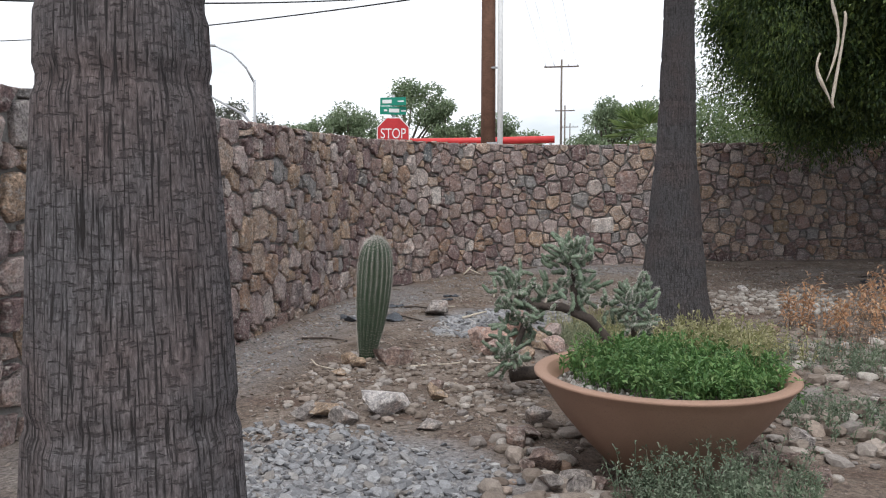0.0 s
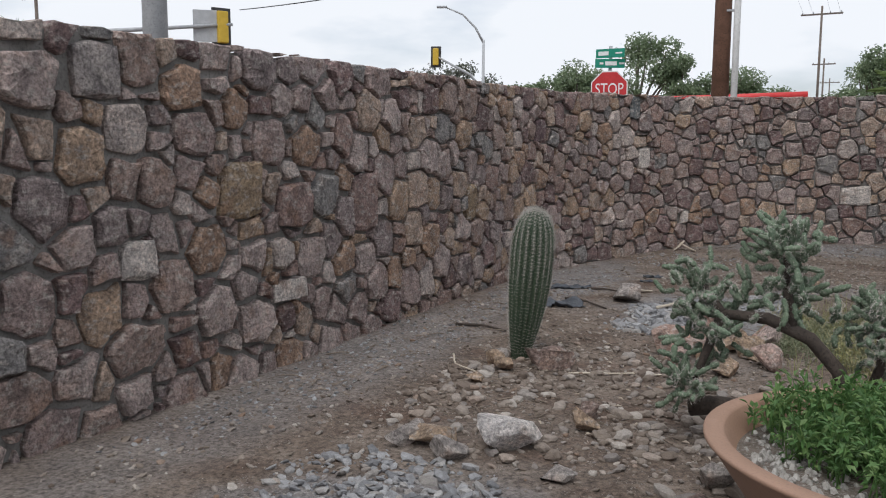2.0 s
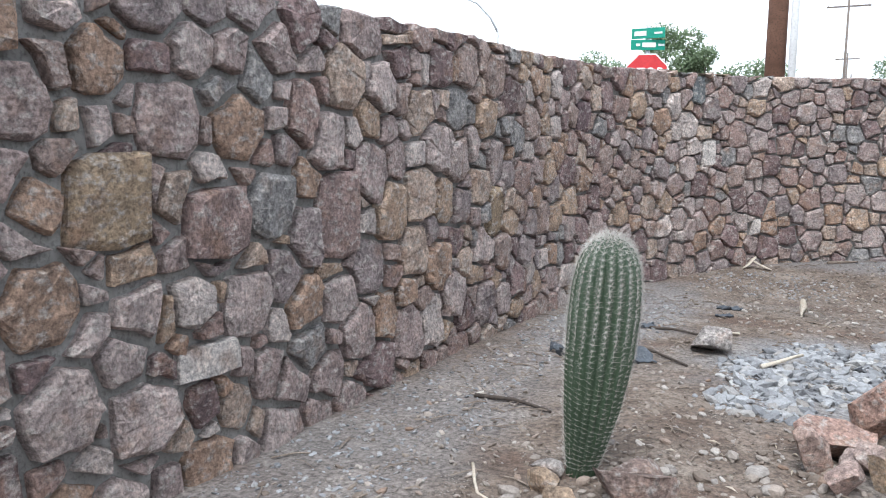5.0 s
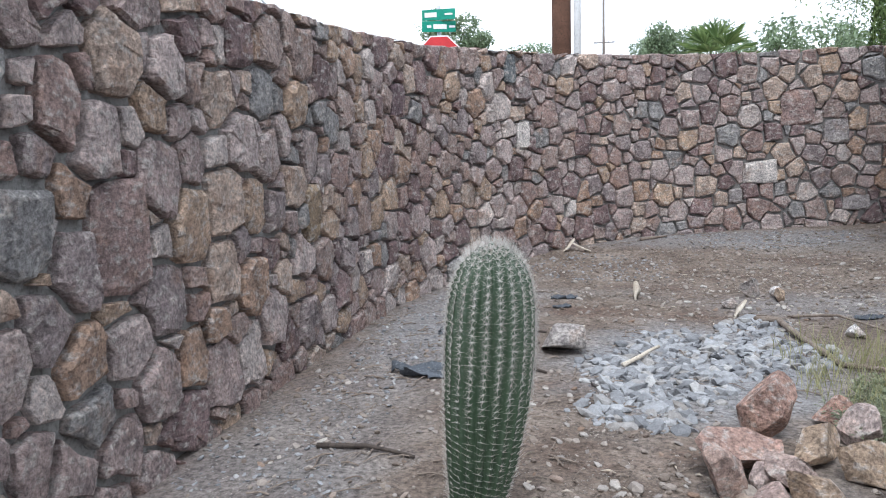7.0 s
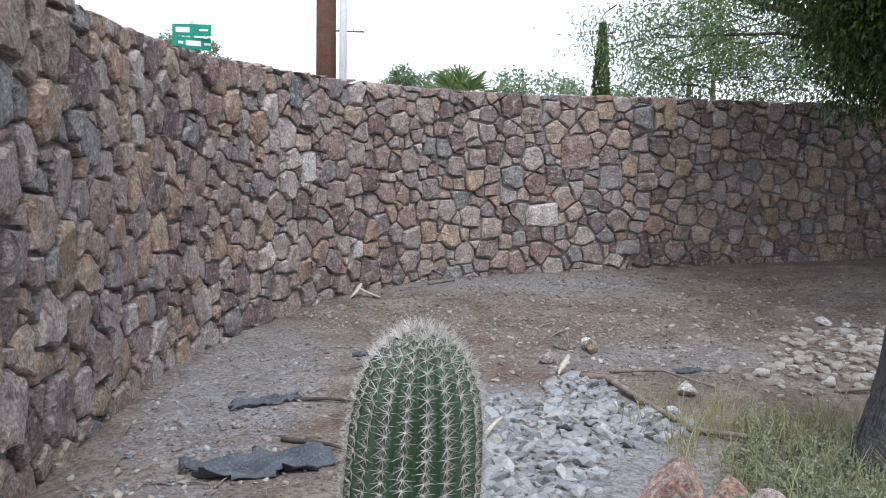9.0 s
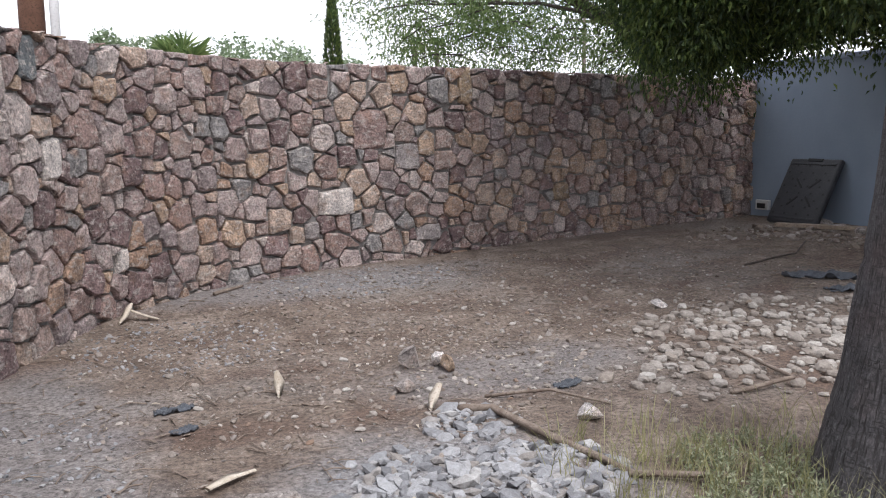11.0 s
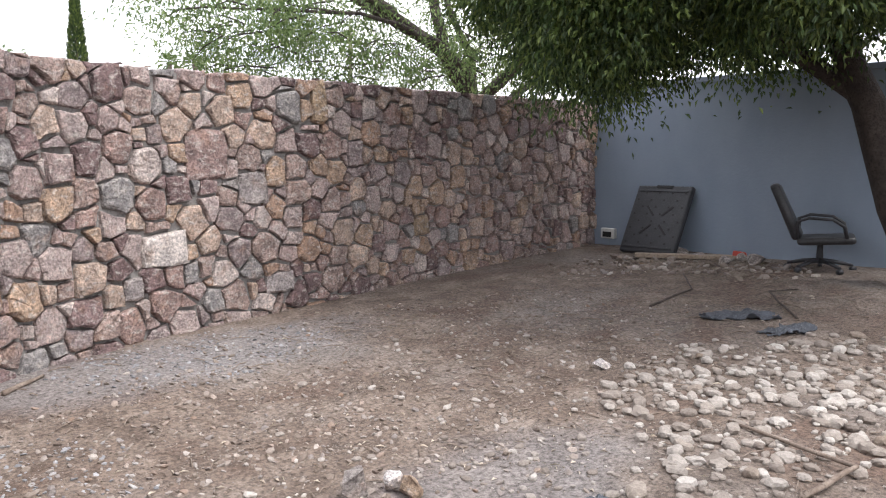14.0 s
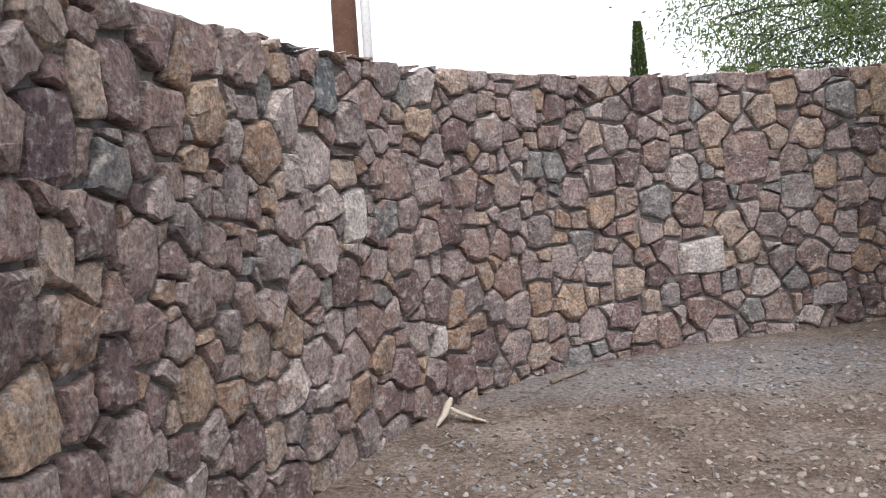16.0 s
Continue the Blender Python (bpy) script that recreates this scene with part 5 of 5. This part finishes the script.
for cx, cy, cz in ((-2.7, 1.7, 2.15), (-2.3, 1.9, 2.05), (-2.1, 2.2, 2.0), (-1.6, 2.3, 2.0), (-0.9, 2.3, 2.1), (-0.4, 1.9, 2.15), (-1.4, 1.9, 1.95), (-1.0, 1.8, 2.1), (-3.4, -0.2, 2.5), (-3.5, -0.5, 2.9), (-3.4, 0.2, 3.2), (-3.3, -0.9, 2.6), (-3.2, -0.6, 2.2), (-3.45, 0.0, 2.75), (-2.9, 1.2, 2.3), (-2.9, 0.6, 2.3), (-2.6, 0.1, 2.2), (-2.2, -0.4, 2.2), (-1.6, 1.8, 1.95), (-2.0, 1.4, 2.1), (-1.7, -0.8, 2.3), (-1.2, -1.2, 2.3), (-2.85, 1.4, 1.75), (-2.55, 1.2, 1.7), (-2.75, 0.85, 2.0), (-2.35, 0.35, 1.95), (-2.15, 1.55, 1.85), (-2.55, -0.25, 2.1), (-2.9, 1.0, 2.5), (-2.6, 0.5, 2.7), (-2.8, 1.5, 2.8), (-2.4, 1.0, 3.0)):
    spray(crown, Vector((cx + 0.3, cy + 0.25, cz - 0.05)), 0.34, 900, 1.0, 0.05, 0.009)
tagged(mesh_part("crown", crown.v, crown.f, JUNIPER, tree), kind="stuff")
for k, (x, y, z, L) in enumerate(((3.25, 6.85, 2.98, 0.75), (3.36, 6.85, 2.85, 0.85), (3.18, 6.9, 2.5, 0.5))):
    pts, rad = [], []
    for q in range(13):
        u = q / 12
        pts.append(Vector((x + 0.11 * u * math.sin(3.5 * u + k * 2.1), y - 0.05 * u, z - L * (u - 0.12 * math.sin(math.pi * u * (1 + k % 2))))))
        rad.append(0.004 + 0.012 * math.sin(math.pi * min(1.0, 0.1 + 0.9 * u)) * (1 + 0.4 * math.sin(9 * u + k)))
    v, f = tube(pts, rad, 6)
    tagged(mesh_part("dead_leaf", v, f, STRAW, None, smooth=True), "dry straw-coloured leaf hanging in the tree", "dead leaf", "dry leaves hanging in the tree")

# ---- feathery tree behind the wall ----
mes = thing("mesquite_tree", (8.6, 15.2, 0.1), "spreading feathery green tree behind the stone wall", "tree")
limb(mes, [(0, 0, 0), (-0.1, 0, 1.2), (-0.3, 0.1, 2.1), (-0.9, 0.2, 2.9), (-1.8, 0.3, 3.4)], [0.2, 0.17, 0.15, 0.11, 0.05], BARK_DARK, "trunk")
ends = []
for pts in ([(-0.3, 0.1, 2.1), (-0.9, -0.3, 2.6), (-1.9, -0.7, 2.9), (-3.2, -0.8, 3.1), (-4.6, 0.6, 3.2)], [(-0.9, 0.2, 2.9), (-1.9, 0.8, 3.6), (-3.2, 1.3, 4.1)], [(-0.3, 0.1, 2.1), (0.4, -0.3, 2.9), (1.0, -0.6, 3.6)],
            [(-0.3, 0.1, 2.1), (-0.4, -0.7, 2.5), (-0.8, -1.6, 2.9)], [(-1.8, 0.3, 3.4), (-2.9, 0.2, 3.8), (-4.2, 0.4, 3.9)], [(-0.3, 0.1, 2.0), (0.3, 0.8, 3.0), (0.2, 1.4, 4.2)], [(-0.9, 0.2, 2.9), (-1.0, 0.4, 4.0), (-1.4, 0.3, 4.9)], [(-0.2, 0, 1.7), (0.8, 0.3, 2.3), (1.8, 0.3, 2.8)]):
    limb(mes, pts, [0.1, 0.07, 0.045, 0.025, 0.012][:len(pts)], BARK_DARK)
crown = Heap()
twigs = Heap()
for _ in range(330):
    while True:
        u = Vector((rt.uniform(-1, 1), rt.uniform(-1, 1), rt.uniform(-1, 1)))
        if 0.3 < u.length < 1.0:
            break
    c = Vector((-1.9 + u.x * 3.9, 0.2 + u.y * 2.0, 3.6 + u.z * 1.55))
    c.z -= 0.1 * (c.x + 1.5) ** 2 * 0.3
    if noise.noise(c * 0.9) < -0.1:
        continue
    p0 = c + Vector((rt.uniform(0.2, 0.6), rt.uniform(-0.3, 0.3), rt.uniform(-0.1, 0.3)))
    twigs.add(*tube([p0, p0.lerp(c, 0.6) + Vector((0, 0, 0.05)), c], [0.013, 0.009, 0.004], 4, False))
    spray(crown, c, rt.uniform(0.32, 0.58), 170, 0.35, 0.07, 0.013)
tagged(mesh_part("twig_tangle", twigs.v, twigs.f, BARK_DARK, mes), kind="stuff")
tagged(mesh_part("crown", crown.v, crown.f, MESQUITE, mes), kind="stuff")

# ---- street and distance ----
POLE_WOOD = speckled("creosote_pole", (0.13, 0.065, 0.042), (0.2, 0.105, 0.07), (0.085, 0.045, 0.03), 0.85, 5, 40, 0.4)
STEEL = speckled("galvanised_steel", (0.36, 0.37, 0.39), (0.45, 0.46, 0.48), (0.3, 0.31, 0.33), 0.55, 6, 50, 0.15)
POLE_GREY = speckled("weathered_pole", (0.13, 0.105, 0.09), (0.19, 0.155, 0.135), (0.09, 0.07, 0.06), 0.9, 5, 40, 0.3)
WHITE_PIPE = speckled("white_plastic_pipe", (0.72, 0.72, 0.72), (0.8, 0.8, 0.8), (0.6, 0.6, 0.6), 0.5, 5, 30, 0.1)
YELLOW = speckled("yellow_housing", (0.55, 0.36, 0.03), (0.65, 0.43, 0.05), (0.45, 0.3, 0.03), 0.5, 5, 30, 0.1)
SIGN_GREEN = speckled("green_sign", (0.0, 0.23, 0.15), (0.01, 0.27, 0.18), (0.0, 0.2, 0.13), 0.45, 5, 30, 0.05)
SIGN_RED = speckled("red_sign", (0.5, 0.02, 0.025), (0.58, 0.03, 0.035), (0.42, 0.02, 0.025), 0.45, 5, 30, 0.05)
SIGN_WHITE = speckled("white_sign", (0.78, 0.78, 0.78), (0.82, 0.82, 0.82), (0.7, 0.7, 0.7), 0.45, 5, 30, 0.05)
CABLE = speckled("black_cable", (0.03, 0.03, 0.032), (0.045, 0.045, 0.048), (0.02, 0.02, 0.02), 0.6, 5, 30, 0.0)


def post(parent, pts, radii, material, name, label="", sides=16):
    v, f = tube(pts, radii, sides)
    return mesh_part(name, v, f, material, parent, label, True)


up_ = thing("utility_pole", (-1.1, 16.4, 0), "brown creosoted wooden utility pole behind the wall", "utility pole")
post(up_, [(0, 0, 0), (0, 0, 5), (0, 0, 11)], [0.17, 0.15, 0.12], POLE_WOOD, "shaft")
post(up_, [(0.27, -0.12, 0), (0.27, -0.12, 4), (0.27, -0.12, 9)], [0.06, 0.06, 0.06], WHITE_PIPE, "conduit", "white conduit pipe")
bm = bmesh.new()
box(bm, (0.3, 0.05, 0.05), pose(0.14, -0.14, 2.3), 0.005)
part("bracket", bm, STEEL, up_)
for z in (3.9, 6.5):
    bm = bmesh.new()
    box(bm, (0.26, 0.06, 0.04), pose(0.16, -0.1, z), 0.006)
    part("bracket", bm, STEEL, up_)


def octagon(r, depth):
    bm = bmesh.new()
    bmesh.ops.create_cone(bm, cap_ends=True, segments=8, radius1=r, radius2=r, depth=depth, matrix=pose(0, 0, 0, 90, 0, 0) @ pose(0, 0, 0, 0, 0, 22.5))
    return bm


sign = thing("stop_sign", (-3.02, 15.65, 0), "red octagonal stop sign and green name blades on a steel post", "stop sign", turn=9)
post(sign, [(0, 0.06, 0), (0, 0.06, 3.3)], [0.035, 0.035], STEEL, "post")
bm = octagon(0.375, 0.006)
bmesh.ops.translate(bm, vec=(0, 0, 2.48), verts=bm.verts)
part("border", bm, SIGN_WHITE, sign)
bm = octagon(0.352, 0.01)
bmesh.ops.translate(bm, vec=(0, -0.002, 2.48), verts=bm.verts)
part("plate", bm, SIGN_RED, sign)
cu = bpy.data.curves.new("lettering", "FONT")
cu.body, cu.size, cu.align_x, cu.align_y, cu.extrude = "STOP", 0.275, "CENTER", "CENTER", 0.002
tmp = new("lettering", cu)
bpy.context.view_layer.update()
me = bpy.data.meshes.new_from_object(tmp.evaluated_get(bpy.context.evaluated_depsgraph_get()))
bpy.data.objects.remove(tmp)
me.materials.clear()
me.materials.append(SIGN_WHITE)
word = new("lettering", me)
word.parent = sign
word.matrix_local = pose(0, -0.01, 2.48, 90, 0, 0) @ Matrix.Diagonal((0.82, 1.1, 1, 1))
for z, turn, bars in ((3.16, -10, ((-0.13, 0.2, 0.075), (0.17, 0.13, 0.03))), (2.97, 14, ((-0.16, 0.07, 0.04), (0.02, 0.22, 0.075), (0.22, 0.1, 0.035)))):
    bm = bmesh.new()
    box(bm, (0.56, 0.008, 0.17), pose(0, 0, z, 0, 0, turn), 0.002)
    blade = part("name_blade", bm, SIGN_GREEN, sign, "green street name blade")
    for x, w, h in bars:
        bm = bmesh.new()
        box(bm, (w, 0.004, h), pose(0, 0, z, 0, 0, turn) @ pose(x, -0.007, 0), 0.0)
        part("name_bar", bm, SIGN_WHITE, blade, "white lettering")

gp = thing("steel_pole", (-5.05, 6.3, 0), "thick grey steel pole behind the wall", "pole")
post(gp, [(0, 0, 0), (0, 0, 4), (0, 0, 9)], [0.125, 0.12, 0.11], STEEL, "shaft")

ts = thing("traffic_signal", (-21.5, 16.5, 0), "traffic signal with yellow housing on a steel mast arm", "traffic signal", "traffic signals")
post(ts, [(0, 0, 0), (0, 0, 4.9)], [0.14, 0.11], STEEL, "pole")
post(ts, [(0, 0, 4.7), (2.2, 2.0, 5.0), (4.6, 4.35, 5.35)], [0.09, 0.07, 0.05], STEEL, "mast_arm")


def signal_head(parent, m):
    bm = bmesh.new()
    box(bm, (0.34, 0.22, 1.0), m, 0.03)
    head = part("signal_head", bm, YELLOW, parent, "yellow signal housing")
    for dz in (-0.32, 0, 0.32):
        bm = bmesh.new()
        bmesh.ops.create_cone(bm, cap_ends=False, segments=16, radius1=0.13, radius2=0.12, depth=0.2, matrix=m @ pose(0.05, 0.16, dz, 90, 0, 0))
        part("visor", bm, BLACK, head)
    bm = bmesh.new()
    box(bm, (0.62, 0.02, 1.25), m @ pose(0.0, 0.12, 0), 0.004)
    part("backplate", bm, BLACK, head)


signal_head(ts, pose(4.35, 4.15, 5.25, 0, 0, 60))
bm = bmesh.new()
box(bm, (0.75, 0.03, 1.0), pose(3.95, 3.8, 5.27, 0, 0, 40), 0.004)
part("sign_back", bm, STEEL, ts, "grey back of a sign")
ts2 = thing("traffic_signal", (-18.5, 46, 0), "distant traffic signal with yellow housing on a curved arm", "traffic signal", "traffic signals")
post(ts2, [(0, 0, 0), (0, 0, 4.2)], [0.14, 0.12], STEEL, "pole")
post(ts2, [(0, 0, 4.0), (-1.4, -0.8, 6.0), (-3.2, -1.9, 7.1)], [0.1, 0.08, 0.06], STEEL, "mast_arm")
signal_head(ts2, pose(-3.2, -1.9, 7.05, 0, 0, 20))
bm = bmesh.new()
box(bm, (1.1, 0.03, 0.3), pose(-1.2, -0.9, 4.55, 0, 0, 25), 0.004)
part("name_blade", bm, YELLOW, ts2, "yellow street name blade")

lamp = thing("street_lamp", (-22, 51.7, 0), "tall grey street lamp with a curved arm", "street lamp")
post(lamp, [(0, 0, 0), (0, 0, 9)], [0.13, 0.09], STEEL, "column")
post(lamp, [(0, 0, 8.8), (-0.5, -0.2, 9.8), (-1.3, -0.6, 10.7), (-2.4, -1.1, 11.2)], [0.08, 0.07, 0.06, 0.05], STEEL, "arm")
bm = bmesh.new()
box(bm, (0.7, 0.3, 0.14), pose(-2.6, -1.2, 11.2, 0, 0, 25), 0.04)
part("lamp_head", bm, STEEL, lamp)

for x, y, h, arm, lab in ((-2.3, 80, 14.3, 3.4, "brown wooden power pole with one crossarm"), (-3.1, 110, 13.0, 2.6, "distant wooden power pole"), (-3.7, 150, 14.0, 3.0, "distant wooden power pole"), (-2.5, 200, 15.0, 3.0, "distant wooden power pole"), (-40, 31, 10.5, 2.4, "wooden power pole across the street"), (24, 40, 8.0, 2.4, "wooden power pole beyond the wall")):
    pp = thing("power_pole", (x, y, 0), lab, "power pole", "power poles along the road")
    post(pp, [(0, 0, 0), (0, 0, h)], [0.13, 0.09], POLE_GREY, "shaft", sides=10)
    bm = bmesh.new()
    box(bm, (arm, 0.12, 0.14), pose(0, 0, h - 0.7), 0.01)
    part("crossarm", bm, POLE_GREY, pp)
    for dx in (-0.46, -0.2, 0.2, 0.46):
        post(pp, [(dx * arm, 0, h - 0.64), (dx * arm, 0, h - 0.46)], [0.05, 0.03], STEEL, "insulator", sides=8)


def cable(a, c, sag, r, label):
    a, c = Vector(a), Vector(c)
    pts = [a.lerp(c, k / 24) - Vector((0, 0, sag * 4 * (k / 24) * (1 - k / 24))) for k in range(25)]
    v, f = tube(pts, r, 6)
    return tagged(mesh_part("overhead_cable", v, f, CABLE, None, smooth=True), label, "cable", "overhead cables")


for dx in (-1.05, -0.5, 0.5, 1.05):
    cable((-2.3 + dx * 1.4, 80, 13.7), (-1.2 + dx * 0.6, 16.4, 10.6), 0.5, 0.007, "thin black power line strung between poles")
cable((-20.2, 25, 6.7), (-1.13, 16.42, 5.6), 0.2, 0.018, "thick black cable strung to the pole")
cable((-5.05, 6.3, 3.2), (-1.1, 16.4, 5.6), 0.15, 0.012, "thin black cable strung between poles")
cable((-40.6, 31, 9.9), (-1.2, 16.3, 10.0), 0.8, 0.02, "thin black power line over the street")
cable((-39.5, 31, 9.9), (-1.0, 16.5, 10.8), 0.8, 0.02, "thin black power line over the street")
for y, dx in ((16.4, -0.3), (16.4, 0.3)):
    cable((-1.1 + dx, y, 8.6), (24, 40, 7.5), 0.8, 0.008, "thin pale power line over the yard wall")

# red canopy of a building across the street
can = thing("shop_building", (-5.5, 44.5, 0), "low pale building with a red canopy across the street", "building")
RED_FASCIA = speckled("red_fascia", (0.55, 0.03, 0.03), (0.62, 0.045, 0.045), (0.48, 0.03, 0.03), 0.5, 3, 20, 0.05)
STUCCO = speckled("pale_stucco", (0.42, 0.38, 0.33), (0.5, 0.46, 0.41), (0.36, 0.32, 0.28), 0.9, 2, 20, 0.3)
bm = bmesh.new()
box(bm, (9.0, 5.0, 3.8), pose(0, 2.6, 1.9), 0.03)
part("wall_block", bm, STUCCO, can)
v, f = tube([(-4.8, -0.2, 4.15), (0, -0.2, 4.15), (4.4, -0.2, 4.2)], [0.2, 0.2, 0.2], 16)
mesh_part("canopy", v, f, RED_FASCIA, can, "rounded red canopy", True)
for x in (-4.5, -1.5, 1.5, 4.2):
    post(can, [(x, -0.2, 0), (x, -0.2, 4.1)], [0.08, 0.08], STEEL, "canopy_post", sides=10)

# ---- far trees ----
BARK_FAR = speckled("far_bark", (0.1, 0.08, 0.065), (0.15, 0.12, 0.1), (0.07, 0.055, 0.045), 0.95, 5, 20, 0.5)
rf = random.Random(77)
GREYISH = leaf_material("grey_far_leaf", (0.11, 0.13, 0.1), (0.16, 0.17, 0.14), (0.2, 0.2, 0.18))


def far_tree(x, y, h, w, label, mat=None, dense=1.0, leaf_size=0.27):
    t = thing("tree", (x, y, 0), label, "tree", "trees across the street")
    limb(t, [(0, 0, 0), (0.1, 0, h * 0.35), (0, 0.1, h * 0.75)], [0.03 * h, 0.022 * h, 0.006 * h], BARK_FAR, "trunk")
    hp = Heap()
    lobes = []
    for _ in range(int(9 + w * 1.4)):
        a, q = rf.uniform(0, 6.283), math.sqrt(rf.random())
        z = h * rf.uniform(0.36, 0.9)
        fit_w = w * 0.5 * math.sqrt(max(0.08, 1 - ((z / h - 0.55) / 0.5) ** 2))
        c = Vector((math.cos(a) * q * fit_w, math.sin(a) * q * fit_w, z))
        lobes.append((c, rf.uniform(0.13, 0.24) * min(w, h)))
        limb(t, [(0, 0, h * rf.uniform(0.25, 0.5)), tuple(c * 0.6 + Vector((0, 0, h * 0.15))), tuple(c)], [0.012 * h, 0.007 * h, 0.003 * h], BARK_FAR)
    for c, r in lobes:
        for _ in range(int(300 * dense)):
            o = rand_dir()
            p = c + Vector((o.x, o.y, o.z * 0.8)) * r * rf.uniform(0.55, 1.1)
            leaf(hp, p, rand_dir(), leaf_size * rf.uniform(0.6, 1.3), leaf_size * 0.3)
    tagged(mesh_part("crown", hp.v, hp.f, mat or HAZY_LEAF, t), kind="stuff")
    return t


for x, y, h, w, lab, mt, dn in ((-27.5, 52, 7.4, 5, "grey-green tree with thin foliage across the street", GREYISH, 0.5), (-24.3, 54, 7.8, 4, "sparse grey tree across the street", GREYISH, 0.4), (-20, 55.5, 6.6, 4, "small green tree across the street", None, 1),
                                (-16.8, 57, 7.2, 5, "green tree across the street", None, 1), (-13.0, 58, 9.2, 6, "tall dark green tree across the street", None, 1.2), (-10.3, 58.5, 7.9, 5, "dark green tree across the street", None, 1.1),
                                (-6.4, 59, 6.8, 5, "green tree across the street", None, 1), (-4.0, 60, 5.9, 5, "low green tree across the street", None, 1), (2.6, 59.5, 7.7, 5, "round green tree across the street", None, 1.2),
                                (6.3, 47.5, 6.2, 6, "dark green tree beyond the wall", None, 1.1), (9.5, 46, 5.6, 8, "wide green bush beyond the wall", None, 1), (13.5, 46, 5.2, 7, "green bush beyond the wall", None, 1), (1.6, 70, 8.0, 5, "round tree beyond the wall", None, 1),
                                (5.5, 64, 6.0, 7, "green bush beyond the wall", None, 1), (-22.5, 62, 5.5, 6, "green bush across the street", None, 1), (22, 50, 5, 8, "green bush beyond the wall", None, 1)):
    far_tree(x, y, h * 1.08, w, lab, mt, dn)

cyp = thing("cypress_tree", (8.6, 34.2, 0), "slender dark columnar cypress beyond the wall", "cypress")
limb(cyp, [(0, 0, 0), (0, 0, 2), (0, 0, 6)], [0.12, 0.09, 0.02], BARK_FAR, "trunk")
hp = Heap()
for _ in range(3800):
    z = rf.uniform(0.5, 6.75)
    r = 0.4 * math.sin(math.pi * min(1, (7.1 - z) / 7.1 * 0.62 + 0.02)) * rf.uniform(0.65, 1.15)
    a = rf.uniform(0, 6.283)
    leaf(hp, Vector((r * math.cos(a), r * math.sin(a), z)), Vector((math.cos(a) * 0.5, math.sin(a) * 0.5, 1)), 0.17, 0.035)
tagged(mesh_part("crown", hp.v, hp.f, JUNIPER, cyp), kind="stuff")


def fan_palm(x, y, h, size, label):
    p = thing("fan_palm", (x, y, 0), label, "palm tree", "far fan palms")
    limb(p, [(0, 0, 0), (0.05, 0, h * 0.5), (0, 0, h)], [0.16, 0.13, 0.12], BARK_FAR, "trunk")
    for k in range(16):
        a, e = 2.4 * k, -0.3 + 1.6 * (k / 16)
        d = Vector((math.cos(a) * math.cos(e), math.sin(a) * math.cos(e), math.sin(e)))
        hp = Heap()
        hub = Vector((0, 0, h)) + d * size * 0.5
        hp.add(*tube([(0, 0, h), tuple(hub)], [0.02, 0.012], 4))
        s = d.cross(Vector((0, 0, 1))).normalized()
        for j in range(11):
            b_ = -1.1 + 2.2 * j / 10
            leaf(hp, hub, d * math.cos(b_) + s * math.sin(b_), size * 0.6, size * 0.035, 0.15)
        mesh_part("frond", hp.v, hp.f, MESQUITE, p)


fan_palm(15.46, 42.4, 5.85, 0.55, "small fan palm far beyond the wall")
fan_palm(16.5, 41.96, 5.85, 0.55, "small fan palm far beyond the wall")
fan_palm(3.0, 33, 3.5, 1.5, "bushy fan palm beyond the wall")
fan_palm(-24.5, 18.5, 4.8, 1.0, "small palm across the street")

# ---- mountains ----
HAZE = speckled("hazy_mountain", (0.2, 0.27, 0.4), (0.25, 0.32, 0.44), (0.2, 0.26, 0.36), 1.0, 0.004, 0.02, 0.0)
vs, fs = [], []
for i in range(121):
    a = radians(-60 + i)
    d = 2600
    h = 90 + 70 * (noise.noise(Vector((i * 0.09, 0, 0))) + 0.5 * noise.noise(Vector((i * 0.31, 2, 0)))) + 70 * math.exp(-((i - 55) / 9.0) ** 2)
    for dd, k in ((0, 0.0), (150, 0.55), (420, 1.0), (900, 0.0)):
        vs.append(((d + dd) * math.sin(a), (d + dd) * math.cos(a), max(h, 20) * k - 2))
for i in range(120):
    for k in range(3):
        fs.append((i * 4 + k, (i + 1) * 4 + k, (i + 1) * 4 + k + 1, i * 4 + k + 1))
tagged(mesh_part("mountain_range", vs, fs, HAZE, None, smooth=True), "hazy blue mountain range on the horizon", "mountains", kind="structure")
